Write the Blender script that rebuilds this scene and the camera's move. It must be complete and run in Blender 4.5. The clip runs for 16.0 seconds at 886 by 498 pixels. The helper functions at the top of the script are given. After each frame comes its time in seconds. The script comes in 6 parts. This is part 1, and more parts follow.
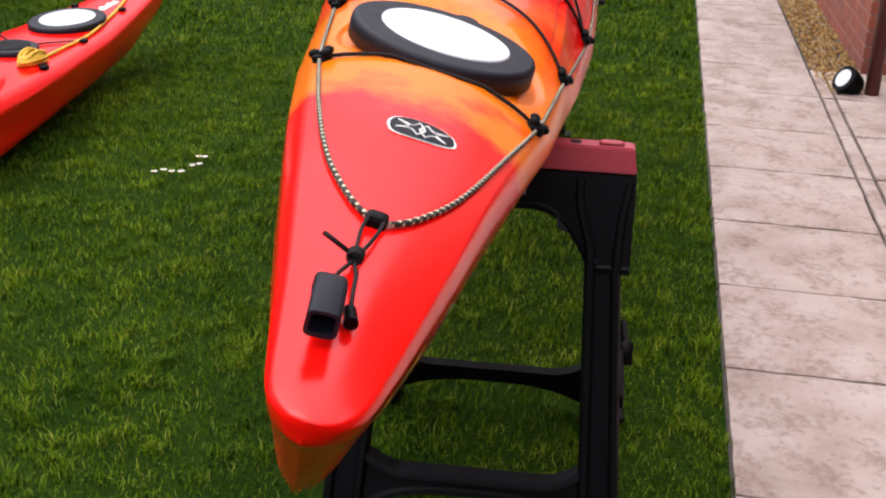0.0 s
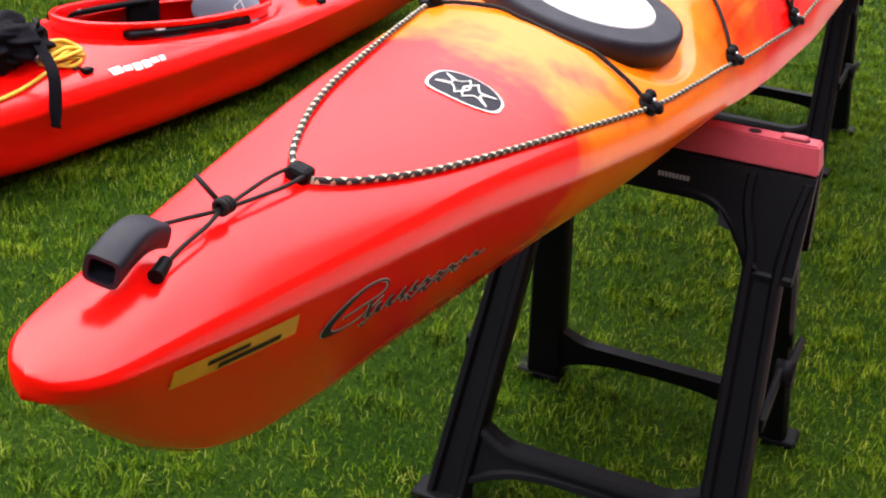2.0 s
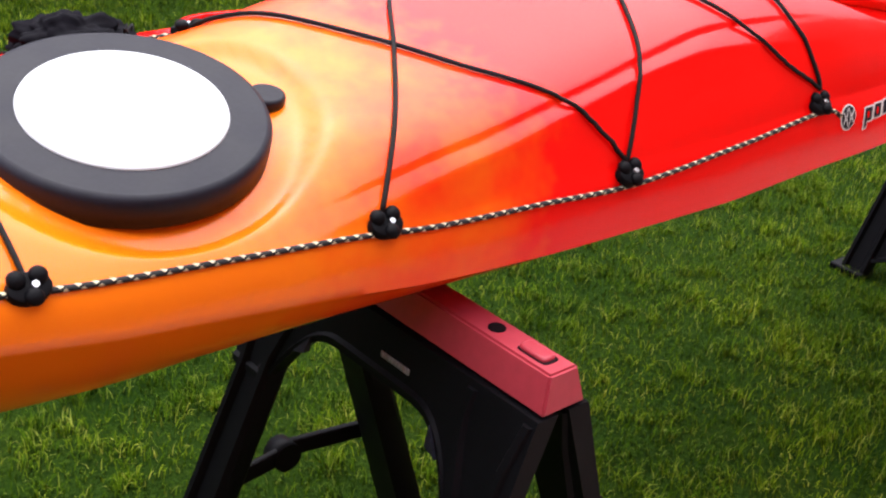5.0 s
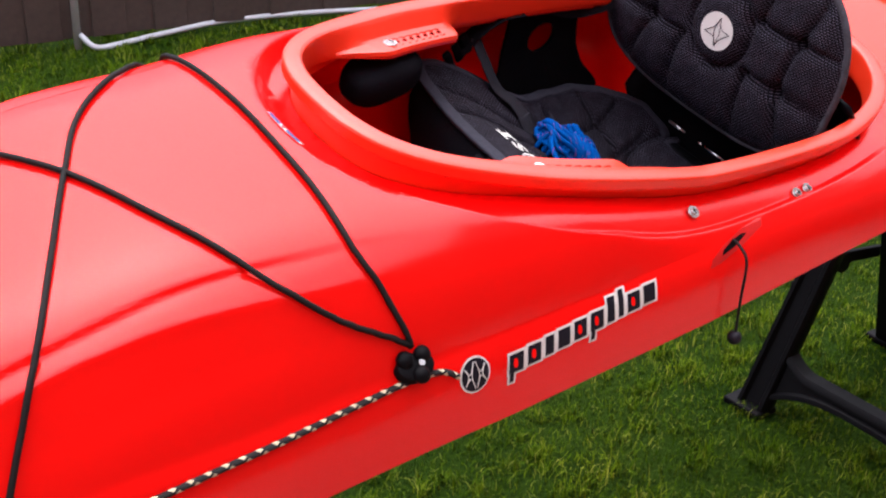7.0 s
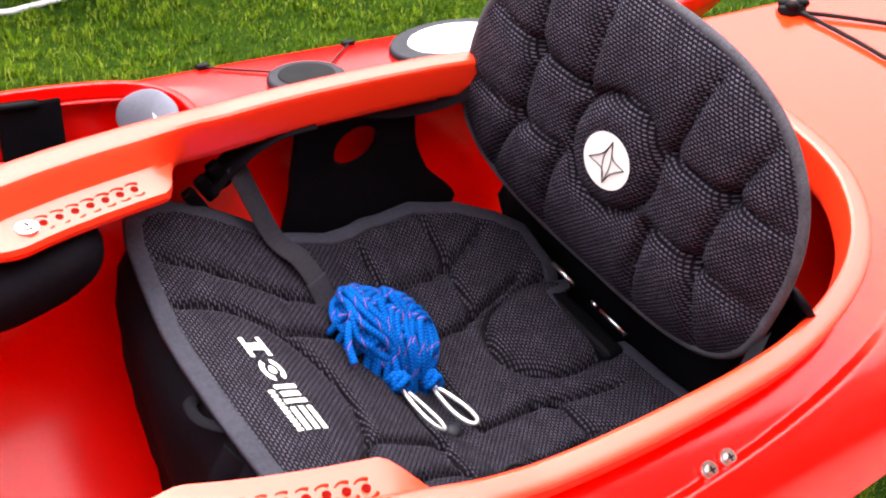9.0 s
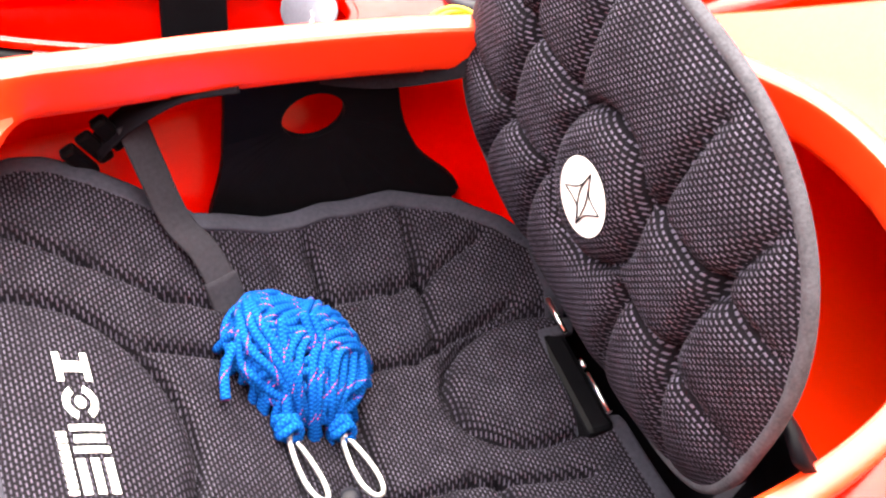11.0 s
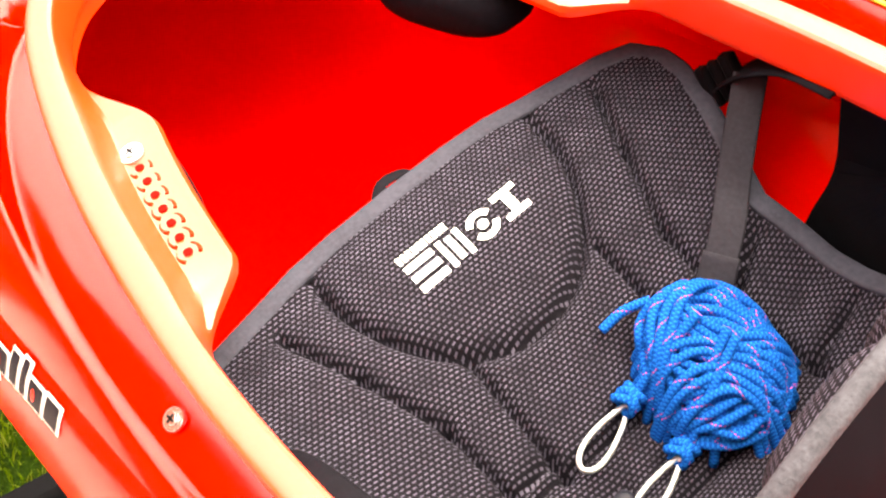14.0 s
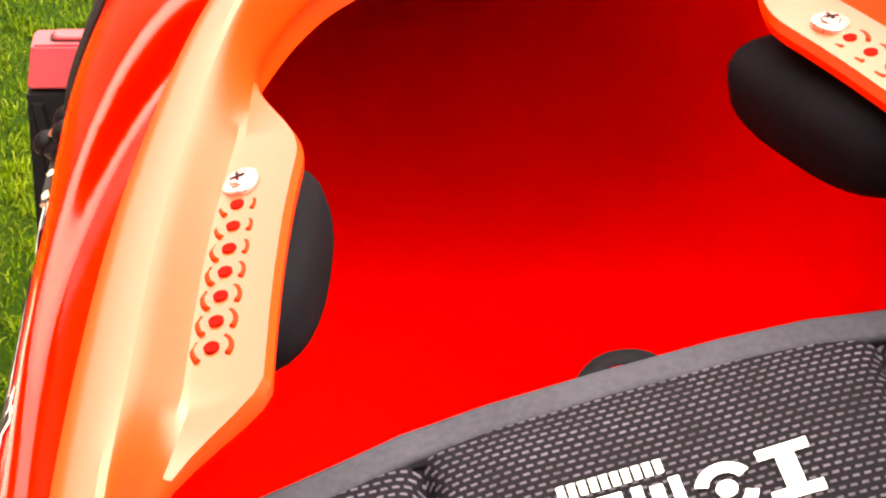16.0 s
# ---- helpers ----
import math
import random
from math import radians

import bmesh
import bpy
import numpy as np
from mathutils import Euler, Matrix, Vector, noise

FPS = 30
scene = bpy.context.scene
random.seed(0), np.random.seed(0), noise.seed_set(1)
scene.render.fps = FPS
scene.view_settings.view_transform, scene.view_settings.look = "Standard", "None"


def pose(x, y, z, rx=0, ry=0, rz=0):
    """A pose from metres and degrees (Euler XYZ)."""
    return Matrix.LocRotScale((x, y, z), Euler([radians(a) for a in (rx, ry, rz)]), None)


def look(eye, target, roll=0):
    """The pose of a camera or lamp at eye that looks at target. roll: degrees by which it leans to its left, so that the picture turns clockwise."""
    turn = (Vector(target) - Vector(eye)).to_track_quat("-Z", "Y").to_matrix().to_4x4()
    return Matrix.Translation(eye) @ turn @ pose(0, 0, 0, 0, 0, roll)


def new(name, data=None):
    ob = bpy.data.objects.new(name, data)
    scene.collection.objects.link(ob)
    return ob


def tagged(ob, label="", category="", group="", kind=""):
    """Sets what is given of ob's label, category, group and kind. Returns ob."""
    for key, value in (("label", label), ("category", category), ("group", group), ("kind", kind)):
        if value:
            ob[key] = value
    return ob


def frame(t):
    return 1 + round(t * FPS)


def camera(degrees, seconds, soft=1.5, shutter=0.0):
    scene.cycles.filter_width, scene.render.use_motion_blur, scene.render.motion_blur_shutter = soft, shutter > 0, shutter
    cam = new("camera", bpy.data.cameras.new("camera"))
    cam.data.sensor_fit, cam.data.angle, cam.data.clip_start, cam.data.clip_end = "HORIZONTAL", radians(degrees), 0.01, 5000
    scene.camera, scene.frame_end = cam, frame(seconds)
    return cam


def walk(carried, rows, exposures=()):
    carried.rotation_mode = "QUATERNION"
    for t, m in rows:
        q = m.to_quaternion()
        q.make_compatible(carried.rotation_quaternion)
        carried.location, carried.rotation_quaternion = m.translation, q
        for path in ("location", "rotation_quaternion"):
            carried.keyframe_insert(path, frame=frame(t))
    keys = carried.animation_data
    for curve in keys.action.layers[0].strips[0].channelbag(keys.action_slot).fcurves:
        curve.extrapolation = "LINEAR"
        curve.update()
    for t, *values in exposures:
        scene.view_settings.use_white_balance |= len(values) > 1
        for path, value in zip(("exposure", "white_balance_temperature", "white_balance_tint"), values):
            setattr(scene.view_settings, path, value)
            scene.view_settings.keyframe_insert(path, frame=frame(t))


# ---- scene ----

# ---------------------------------------------------------------- camera
cam = camera(40.5, 16.0, soft=2.2)
PATH = [
    (0, (-0.547, -0.154, 1.358), (1.304, -0.008, 0.615), 2.4),
    (0.5, (-0.53, -0.223, 1.35), (1.303, 0.033, 0.593), 3.3),
    (1, (-0.512, -0.32, 1.337), (1.292, 0.074, 0.57), 3.3),
    (1.5, (-0.459, -0.389, 1.336), (1.302, 0.132, 0.542), 3.9),
    (2, (-0.352, -0.454, 1.335), (1.344, 0.21, 0.508), 4.4),
    (2.5, (-0.211, -0.555, 1.343), (1.403, 0.26, 0.489), 4.8),
    (3, (-0.072, -0.744, 1.357), (1.429, 0.252, 0.488), 5.4),
    (3.2, (-0.013, -0.858, 1.362), (1.437, 0.217, 0.5), 4.9),
    (5.3, (0.863, -1.114, 1.411), (2.063, 0.233, 0.546), 4.7),
    (5.5, (0.954, -1.207, 1.421), (2.11, 0.197, 0.589), 3.6),
    (6, (1.138, -1.118, 1.485), (2.324, 0.199, 0.559), 5.8),
    (6.5, (1.4, -1.049, 1.468), (2.583, 0.317, 0.612), 4.2),
    (7, (1.589, -0.989, 1.491), (2.757, 0.38, 0.617), 2.3),
    (7.5, (1.775, -0.92, 1.495), (2.913, 0.455, 0.591), 2.3),
    (8, (1.952, -0.835, 1.536), (3.039, 0.528, 0.555), 3.6),
    (8.5, (2.073, -0.744, 1.517), (3.173, 0.609, 0.538), 3.3),
    (9, (2.188, -0.642, 1.507), (3.297, 0.689, 0.509), 2.3),
    (9.5, (2.29, -0.558, 1.487), (3.375, 0.754, 0.437), 1.7),
    (9.7, (2.32, -0.549, 1.481), (3.377, 0.776, 0.419), 1.7),
    (11.8, (2.708, -0.548, 1.463), (2.985, 1.014, 0.246), 4.7),
    (12, (2.755, -0.53, 1.462), (2.882, 1.042, 0.233), 4.4),
    (12.5, (2.849, -0.522, 1.468), (2.624, 1.003, 0.193), 4.5),
    (13, (3.019, -0.515, 1.471), (2.305, 0.829, 0.173), 1.0),
    (13.5, (3.046, -0.483, 1.465), (2.095, 0.723, 0.183), 0.6),
    (14, (3.061, -0.434, 1.464), (1.893, 0.6, 0.211), 0.5),
    (14.5, (3.11, -0.383, 1.436), (1.701, 0.465, 0.297), 3.4),
    (15, (3.0435, -0.3421, 1.3773), (1.9482, 0.2120, 0.5152), 6.73),
    (15.5, (2.9341, -0.2688, 1.3622), (1.7978, 0.2033, 0.5044), 6.48),
    (16, (2.8925, -0.1764, 1.2899), (1.6831, 0.1324, 0.4579), 5.04),
]
EXPOSURES = [(0.0, 0.45, 6500, 10), (1.0, 0.92, 6500, 10), (2.5, 1.25, 6550, 10), (5.5, 0.9, 6400, 12), (7.5, 0.78, 6400, 14), (8.5, 1.3, 6550, 12), (9.7, 2.48, 7400, 8), (12.0, 2.95, 7800, 7), (14.0, 2.75, 8700, 6), (16.0, 2.35, 8900, 6)]
walk(cam, [(t, look(eye, target, roll)) for t, eye, target, roll in PATH], EXPOSURES)

# ---------------------------------------------------------------- world and light
world = bpy.data.worlds.new("sky")
scene.world = world
world.use_nodes = True
wn, wl = world.node_tree.nodes, world.node_tree.links
sky = wn.new("ShaderNodeTexSky")
sky.sky_type = "NISHITA"
sky.sun_disc = False
sky.sun_elevation = radians(73)
sky.sun_rotation = radians(27)
sky.dust_density = 6.0
sky.air_density = 1.2
pale = wn.new("ShaderNodeHueSaturation")
pale.inputs["Saturation"].default_value = 0.35
wl.new(sky.outputs[0], pale.inputs["Color"])
overcast = wn.new("ShaderNodeMix")
overcast.data_type = "RGBA"
overcast.inputs[0].default_value = 0.72
overcast.inputs[7].default_value = (5.7, 5.6, 6.3, 1)
wl.new(pale.outputs[0], overcast.inputs[6])
# an overcast sky is brighter overhead than at the horizon
way = wn.new("ShaderNodeTexCoord")
height = wn.new("ShaderNodeSeparateXYZ")
wl.new(way.outputs["Generated"], height.inputs[0])
grade = wn.new("ShaderNodeMapRange")
grade.interpolation_type = "SMOOTHSTEP"
grade.inputs["From Min"].default_value = 0.0
grade.inputs["From Max"].default_value = 0.78
grade.inputs["To Min"].default_value = 0.12
grade.inputs["To Max"].default_value = 1.4
wl.new(height.outputs[2], grade.inputs["Value"])
graded = wn.new("ShaderNodeVectorMath")
graded.operation = "SCALE"
wl.new(overcast.outputs[2], graded.inputs[0])
wl.new(grade.outputs[0], graded.inputs["Scale"])
wl.new(graded.outputs[0], wn["Background"].inputs["Color"])
wn["Background"].inputs["Strength"].default_value = 0.215
sun = new("sun", bpy.data.lights.new("sun", "SUN"))
sun.data.energy = 0.9
sun.data.angle = radians(75)
sun.data.color = (1.0, 0.96, 0.9)
sun.matrix_world = look((0.4, 0.8, 3.0), (0, 0, 0))

# ---------------------------------------------------------------- helpers


def part(name, bm, material, parent, label=""):
    me = bpy.data.meshes.new(name)
    bm.to_mesh(me)
    bm.free()
    if material:
        me.materials.append(material)
    ob = new(name, me)
    ob.parent = parent
    if label:
        ob["label"] = label
    return ob


def smooth(ob, angle=None):
    for p in ob.data.polygons:
        p.use_smooth = True
    if angle is not None:
        ob.data.set_sharp_from_angle(angle=radians(angle))
    return ob


def empty(name, m=None):
    ob = new(name)
    ob.empty_display_size = 0.05
    if m is not None:
        ob.matrix_world = m
    return ob


def mesh_thing(name, bm, material, m=None):
    ob = part(name, bm, material, None)
    if m is not None:
        ob.matrix_world = m
    return ob


def box(bm, x0, x1, y0, y1, z0, z1, bevel=0.0, m=None):
    g = bmesh.ops.create_cube(bm, size=1.0)
    vs = g["verts"]
    for v in vs:
        v.co = Vector((x0 + (v.co.x + 0.5) * (x1 - x0), y0 + (v.co.y + 0.5) * (y1 - y0), z0 + (v.co.z + 0.5) * (z1 - z0)))
    if bevel:
        es = list({e for v in vs for e in v.link_edges})
        r = bmesh.ops.bevel(bm, geom=es, offset=bevel, segments=2, affect="EDGES", profile=0.5)
        vs = list({v for f in r["faces"] for v in f.verts} | {v for v in vs if v.is_valid})
    if m is not None:
        bmesh.ops.transform(bm, matrix=m, verts=[v for v in vs if v.is_valid])
    return vs


def catmull(pts, n=8, closed=False):
    pts = [Vector(p) for p in pts]
    out, k = [], len(pts)
    for i in range(k if closed else k - 1):
        if closed:
            a, b, c, d = pts[i - 1], pts[i], pts[(i + 1) % k], pts[(i + 2) % k]
        else:
            a, b, c, d = pts[max(i - 1, 0)], pts[i], pts[i + 1], pts[min(i + 2, k - 1)]
        for j in range(n):
            t = j / n
            out.append(0.5 * ((2 * b) + (c - a) * t + (2 * a - 5 * b + 4 * c - d) * t * t + (3 * b - a - 3 * c + d) * t ** 3))
    if not closed:
        out.append(pts[-1])
    return out


def tube(bm, pts, r, sides=10, closed=False, caps=True, flat=None):
    """A round cord along points, its UVs in metres along and turns around. flat: (width, thickness) and an up vector for straps."""
    uv = bm.loops.layers.uv.verify()
    n = len(pts)
    ups, rings, dist = None, [], [0.0]
    up = Vector((0, 0, 1))
    for i in range(n):
        a = pts[i - 1] if (i > 0 or closed) else pts[0]
        b = pts[(i + 1) % n] if (i < n - 1 or closed) else pts[-1]
        t = (b - a)
        if t.length < 1e-9:
            t = Vector((1, 0, 0))
        t.normalize()
        side = t.cross(up)
        if side.length < 1e-4:
            side = t.cross(Vector((0, 1, 0)))
        side.normalize()
        nrm = side.cross(t)
        if flat is None:
            up = nrm
        ring = []
        rr = r(i / max(n - 1, 1)) if callable(r) else r
        for j in range(sides):
            ang = 2 * math.pi * j / sides
            c, s = math.cos(ang), math.sin(ang)
            if flat:
                w, h = flat
                sg = lambda v: math.copysign(abs(v) ** 0.35, v)
                ring.append(bm.verts.new(pts[i] + side * (sg(c) * w / 2) + nrm * (sg(s) * h / 2)))
            else:
                ring.append(bm.verts.new(pts[i] + side * (c * rr) + nrm * (s * rr)))
        rings.append(ring)
        if i:
            dist.append(dist[-1] + (pts[i] - pts[i - 1]).length)
    m = n if closed else n - 1
    for i in range(m):
        ra, rb = rings[i], rings[(i + 1) % n]
        d0, d1 = dist[i], dist[i + 1] if i + 1 < n else dist[-1] + (pts[0] - pts[-1]).length
        for j in range(sides):
            f = bm.faces.new((ra[j], ra[(j + 1) % sides], rb[(j + 1) % sides], rb[j]))
            f.smooth = True
            for l, (uu, vv) in zip(f.loops, ((d0, j), (d0, j + 1), (d1, j + 1), (d1, j))):
                l[uv].uv = (uu, vv / sides)
    if caps and not closed:
        bm.faces.new(rings[0][::-1])
        bm.faces.new(rings[-1])
    bmesh.ops.recalc_face_normals(bm, faces=bm.faces[:])
    return rings


def cylinder(bm, p, q, r0, r1=None, sides=16, caps=True):
    r1 = r0 if r1 is None else r1
    p, q = Vector(p), Vector(q)
    return tube(bm, [p, q], lambda t: r0 + (r1 - r0) * t, sides=sides, caps=caps)


def beam_between(bm, p, q, w, h, upv=(0, 0, 1), bevel=0.006):
    """A bar of section w by h from p to q."""
    p, q = Vector(p), Vector(q)
    t = (q - p)
    z = t.normalized()
    x = Vector(upv).cross(z)
    if x.length < 1e-4:
        x = Vector((1, 0, 0))
    x.normalize()
    y = z.cross(x)
    m = Matrix.Translation(p) @ Matrix((x, y, z)).transposed().to_4x4()
    box(bm, -w / 2, w / 2, -h / 2, h / 2, 0, t.length, bevel, m)


def smoothstep(a, b, x):
    t = np.clip((np.asarray(x, float) - a) / (b - a), 0, 1)
    return t * t * (3 - 2 * t)


# ---------------------------------------------------------------- materials
def material(name, color=(0.5, 0.5, 0.5), rough=0.5, metal=0.0, spec=0.5):
    m = bpy.data.materials.new(name)
    m.use_nodes = True
    b = m.node_tree.nodes["Principled BSDF"]
    b.inputs["Base Color"].default_value = (*color, 1)
    b.inputs["Roughness"].default_value = rough
    b.inputs["Metallic"].default_value = metal
    b.inputs["Specular IOR Level"].default_value = spec
    return m


class Nodes:
    """Short-hand for building a node tree on one material."""

    def __init__(self, m):
        self.m, self.t = m, m.node_tree
        self.bsdf = self.t.nodes["Principled BSDF"]

    def add(self, kind, **values):
        n = self.t.nodes.new(kind)
        for k, v in values.items():
            if k in n.inputs:
                n.inputs[k].default_value = v
        return n

    def link(self, a, b):
        self.t.links.new(a, b)

    def coords(self, which="Object"):
        return self.t.nodes.new("ShaderNodeTexCoord").outputs[which]

    def noise(self, scale, vec=None, detail=4.0, rough=0.55):
        n = self.add("ShaderNodeTexNoise", Scale=scale, Detail=detail, Roughness=rough)
        if vec is not None:
            self.link(vec, n.inputs["Vector"])
        return n.outputs["Fac"]

    def ramp(self, fac, stops):
        n = self.t.nodes.new("ShaderNodeValToRGB")
        e = n.color_ramp.elements
        while len(e) < len(stops):
            e.new(0.5)
        for s, (p, c) in zip(e, stops):
            s.position, s.color = p, (*c, 1) if len(c) == 3 else c
        self.link(fac, n.inputs["Fac"])
        return n.outputs["Color"]

    def math(self, op, a, b=0.0, c=None):
        n = self.t.nodes.new("ShaderNodeMath")
        n.operation = op
        for k, v in enumerate((a, b) if c is None else (a, b, c)):
            if hasattr(v, "is_linked"):
                self.link(v, n.inputs[k])
            else:
                n.inputs[k].default_value = v
        return n.outputs[0]

    def mix(self, fac, a, b, blend="MIX"):
        n = self.t.nodes.new("ShaderNodeMix")
        n.data_type, n.blend_type = "RGBA", blend
        for k, v in ((0, fac), (6, a), (7, b)):
            if hasattr(v, "is_linked"):
                self.link(v, n.inputs[k])
            else:
                n.inputs[k].default_value = (*v, 1) if isinstance(v, tuple) and len(v) == 3 else v
        return n.outputs[2]

    def bump(self, height, strength=0.3, distance=0.002, normal=None):
        n = self.add("ShaderNodeBump", Strength=strength, Distance=distance)
        self.link(height, n.inputs["Height"])
        if normal is not None:
            self.link(normal, n.inputs["Normal"])
        self.link(n.outputs[0], self.bsdf.inputs["Normal"])
        return n.outputs[0]

    def color(self, c):
        self.link(c, self.bsdf.inputs["Base Color"])

    def rough(self, c):
        self.link(c, self.bsdf.inputs["Roughness"])

    def sep(self, vec):
        n = self.t.nodes.new("ShaderNodeSeparateXYZ")
        self.link(vec, n.inputs[0])
        return n.outputs


# the third, paler orange-red has overexposed sky glare put into its colour
RED, ORANGE, GLARE_RED = (0.90, 0.0025, 0.0018), (0.95, 0.21, 0.004), (0.92, 0.034, 0.006)


def kayak_plastic(name, blended, plain=RED, rough=0.13, spec=0.36):
    m = material(name, plain, 0.34, 0.0, spec)
    n = Nodes(m)
    co = n.coords("Object")
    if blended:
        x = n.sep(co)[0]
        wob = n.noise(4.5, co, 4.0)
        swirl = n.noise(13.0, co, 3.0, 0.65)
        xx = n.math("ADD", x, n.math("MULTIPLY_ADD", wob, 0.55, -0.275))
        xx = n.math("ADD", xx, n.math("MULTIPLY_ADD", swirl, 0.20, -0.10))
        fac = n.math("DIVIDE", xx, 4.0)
        # the rear deck ends in the paler red, bright sky glare painted in
        base = n.ramp(fac, [(0.0, RED), (0.87 / 4, RED), (0.99 / 4, ORANGE), (1.40 / 4, ORANGE), (1.66 / 4, RED), (2.95 / 4, RED), (3.15 / 4, GLARE_RED), (1.0, GLARE_RED)])
    else:
        base = n.mix(0.0, plain, plain)
    fine = n.noise(220.0, co, 2.0)
    cloud = n.noise(4.0, co, 3.0)
    dirty = n.mix(n.math("MULTIPLY", cloud, 0.16), base, (0.55, 0.02, 0.01) if plain == RED else (0.75, 0.06, 0.02))
    n.color(dirty)
    n.rough(n.math("MULTIPLY_ADD", cloud, 0.10, rough))
    n.bump(fine, 0.05, 0.0006)
    # the thin shell lets some light through
    glow = n.t.nodes.new("ShaderNodeBsdfTranslucent")
    n.link(dirty, glow.inputs["Color"])
    both = n.t.nodes.new("ShaderNodeMixShader")
    both.inputs[0].default_value = 0.03
    n.link(n.bsdf.outputs[0], both.inputs[1])
    n.link(glow.outputs[0], both.inputs[2])
    n.link(both.outputs[0], n.t.nodes["Material Output"].inputs["Surface"])
    return m


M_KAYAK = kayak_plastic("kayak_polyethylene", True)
M_KAYAK2 = kayak_plastic("red_polyethylene", False)
# same red plastic as the hull, with the rim's sky glare in its colour
M_RIM = kayak_plastic("glare_paled_polyethylene", False, GLARE_RED, 0.28, 0.78)


def grained(name, color, rough, scale=60.0, amount=0.35, bump=0.15, dist=0.001, metal=0.0, spec=0.5):
    m = material(name, color, rough, metal, spec)
    n = Nodes(m)
    co = n.coords("Object")
    a, b = n.noise(scale, co, 4.0), n.noise(scale * 0.12, co, 3.0)
    dark = tuple(c * (1 - amount) for c in color)
    light = tuple(min(1.0, c * (1 + amount)) for c in color)
    f = n.math("ADD", n.math("MULTIPLY", a, 0.5), n.math("MULTIPLY", b, 0.5))
    n.color(n.ramp(f, [(0.3, dark), (0.7, light)]))
    n.rough(n.math("MULTIPLY_ADD", b, 0.25, rough - 0.12))
    n.bump(a, bump, dist)
    return m


M_BLACK = grained("black_plastic", (0.003, 0.003, 0.004), 0.5, 90, spec=0.08)
M_HATCH = grained("black_rubber", (0.008, 0.008, 0.014), 0.5, 150, spec=0.22)
M_WHITE = grained("white_plastic", (0.60, 0.63, 0.64), 0.45, 30, 0.06, 0.05)
M_PINK = grained("faded_red_plastic", (0.36, 0.032, 0.05), 0.45, 80, 0.12)
M_CORD = grained("black_bungee", (0.007, 0.006, 0.006), 0.7, 400, 0.5, 0.5, 0.001, spec=0.2)
M_STEEL = grained("stainless_steel", (0.6, 0.6, 0.6), 0.25, 80, 0.1, 0.05, 0.0005, 1.0)
M_STRAP = grained("grey_webbing", (0.022, 0.021, 0.027), 0.8, 300, 0.3, 0.4, spec=0.08)
M_BLACKCLOTH = grained("black_nylon", (0.0045, 0.004, 0.006), 0.75, 200, 0.4, 0.3, spec=0.05)


def lawn_material():
    m = material("lawn_soil", (0.05, 0.08, 0.015), 0.95, 0.0, 0.05)
    n = Nodes(m)
    co = n.coords("Object")
    a, b, c = n.noise(90.0, co, 6.0, 0.7), n.noise(1.6, co, 4.0), n.noise(14.0, co, 4.0)
    base = n.ramp(a, [(0.3, (0.010, 0.026, 0.003)), (0.55, (0.032, 0.068, 0.006)), (0.75, (0.075, 0.10, 0.018))])
    patch = n.ramp(b, [(0.35, (0.48, 0.64, 0.45)), (0.65, (0.95, 0.95, 0.78))])
    n.color(n.mix(1.0, base, patch, "MULTIPLY"))
    n.bump(n.math("ADD", a, c), 1.0, 0.02)
    return m


M_LAWN = lawn_material()


def stone_material():
    m = material("sandstone_paving", (0.5, 0.42, 0.36), 0.85)
    n = Nodes(m)
    co = n.coords("Object")
    rnd = n.t.nodes.new("ShaderNodeObjectInfo").outputs["Random"]
    sh = n.t.nodes.new("ShaderNodeVectorMath")
    sh.operation = "ADD"
    n.link(co, sh.inputs[0])
    cx = n.t.nodes.new("ShaderNodeCombineXYZ")
    n.link(n.math("MULTIPLY", rnd, 37.0), cx.inputs[0])
    n.link(n.math("MULTIPLY", rnd, 11.0), cx.inputs[1])
    n.link(cx.outputs[0], sh.inputs[1])
    v = sh.outputs[0]
    a, b, c = n.noise(3.5, v, 5.0, 0.6), n.noise(40.0, v, 5.0, 0.65), n.noise(9.0, v, 4.0)
    base = n.ramp(a, [(0.3, (0.26, 0.195, 0.165)), (0.5, (0.355, 0.28, 0.25)), (0.7, (0.41, 0.345, 0.315))])
    grime = n.ramp(n.math("MULTIPLY", c, b), [(0.12, (0.58, 0.52, 0.49)), (0.26, (1, 1, 1))])
    n.color(n.mix(1.0, base, grime, "MULTIPLY"))
    n.bump(n.math("ADD", b, n.math("MULTIPLY", c, 2.0)), 0.5, 0.006)
    return m


M_STONE = stone_material()
M_JOINT = grained("dark_joint_mortar", (0.06, 0.05, 0.045), 0.95, 60, 0.4, 0.5, 0.004)


def brick_material():
    m = material("red_brick", (0.25, 0.06, 0.04), 0.9)
    n = Nodes(m)
    co = n.coords("Object")
    rnd = n.t.nodes.new("ShaderNodeObjectInfo").outputs["Random"]
    a = n.noise(40.0, co, 5.0, 0.65)
    base = n.ramp(rnd, [(0.0, (0.20, 0.045, 0.03)), (0.5, (0.30, 0.07, 0.04)), (1.0, (0.16, 0.05, 0.045))])
    n.color(n.mix(n.math("MULTIPLY", a, 0.5), base, (0.36, 0.14, 0.09)))
    n.bump(a, 0.5, 0.004)
    return m


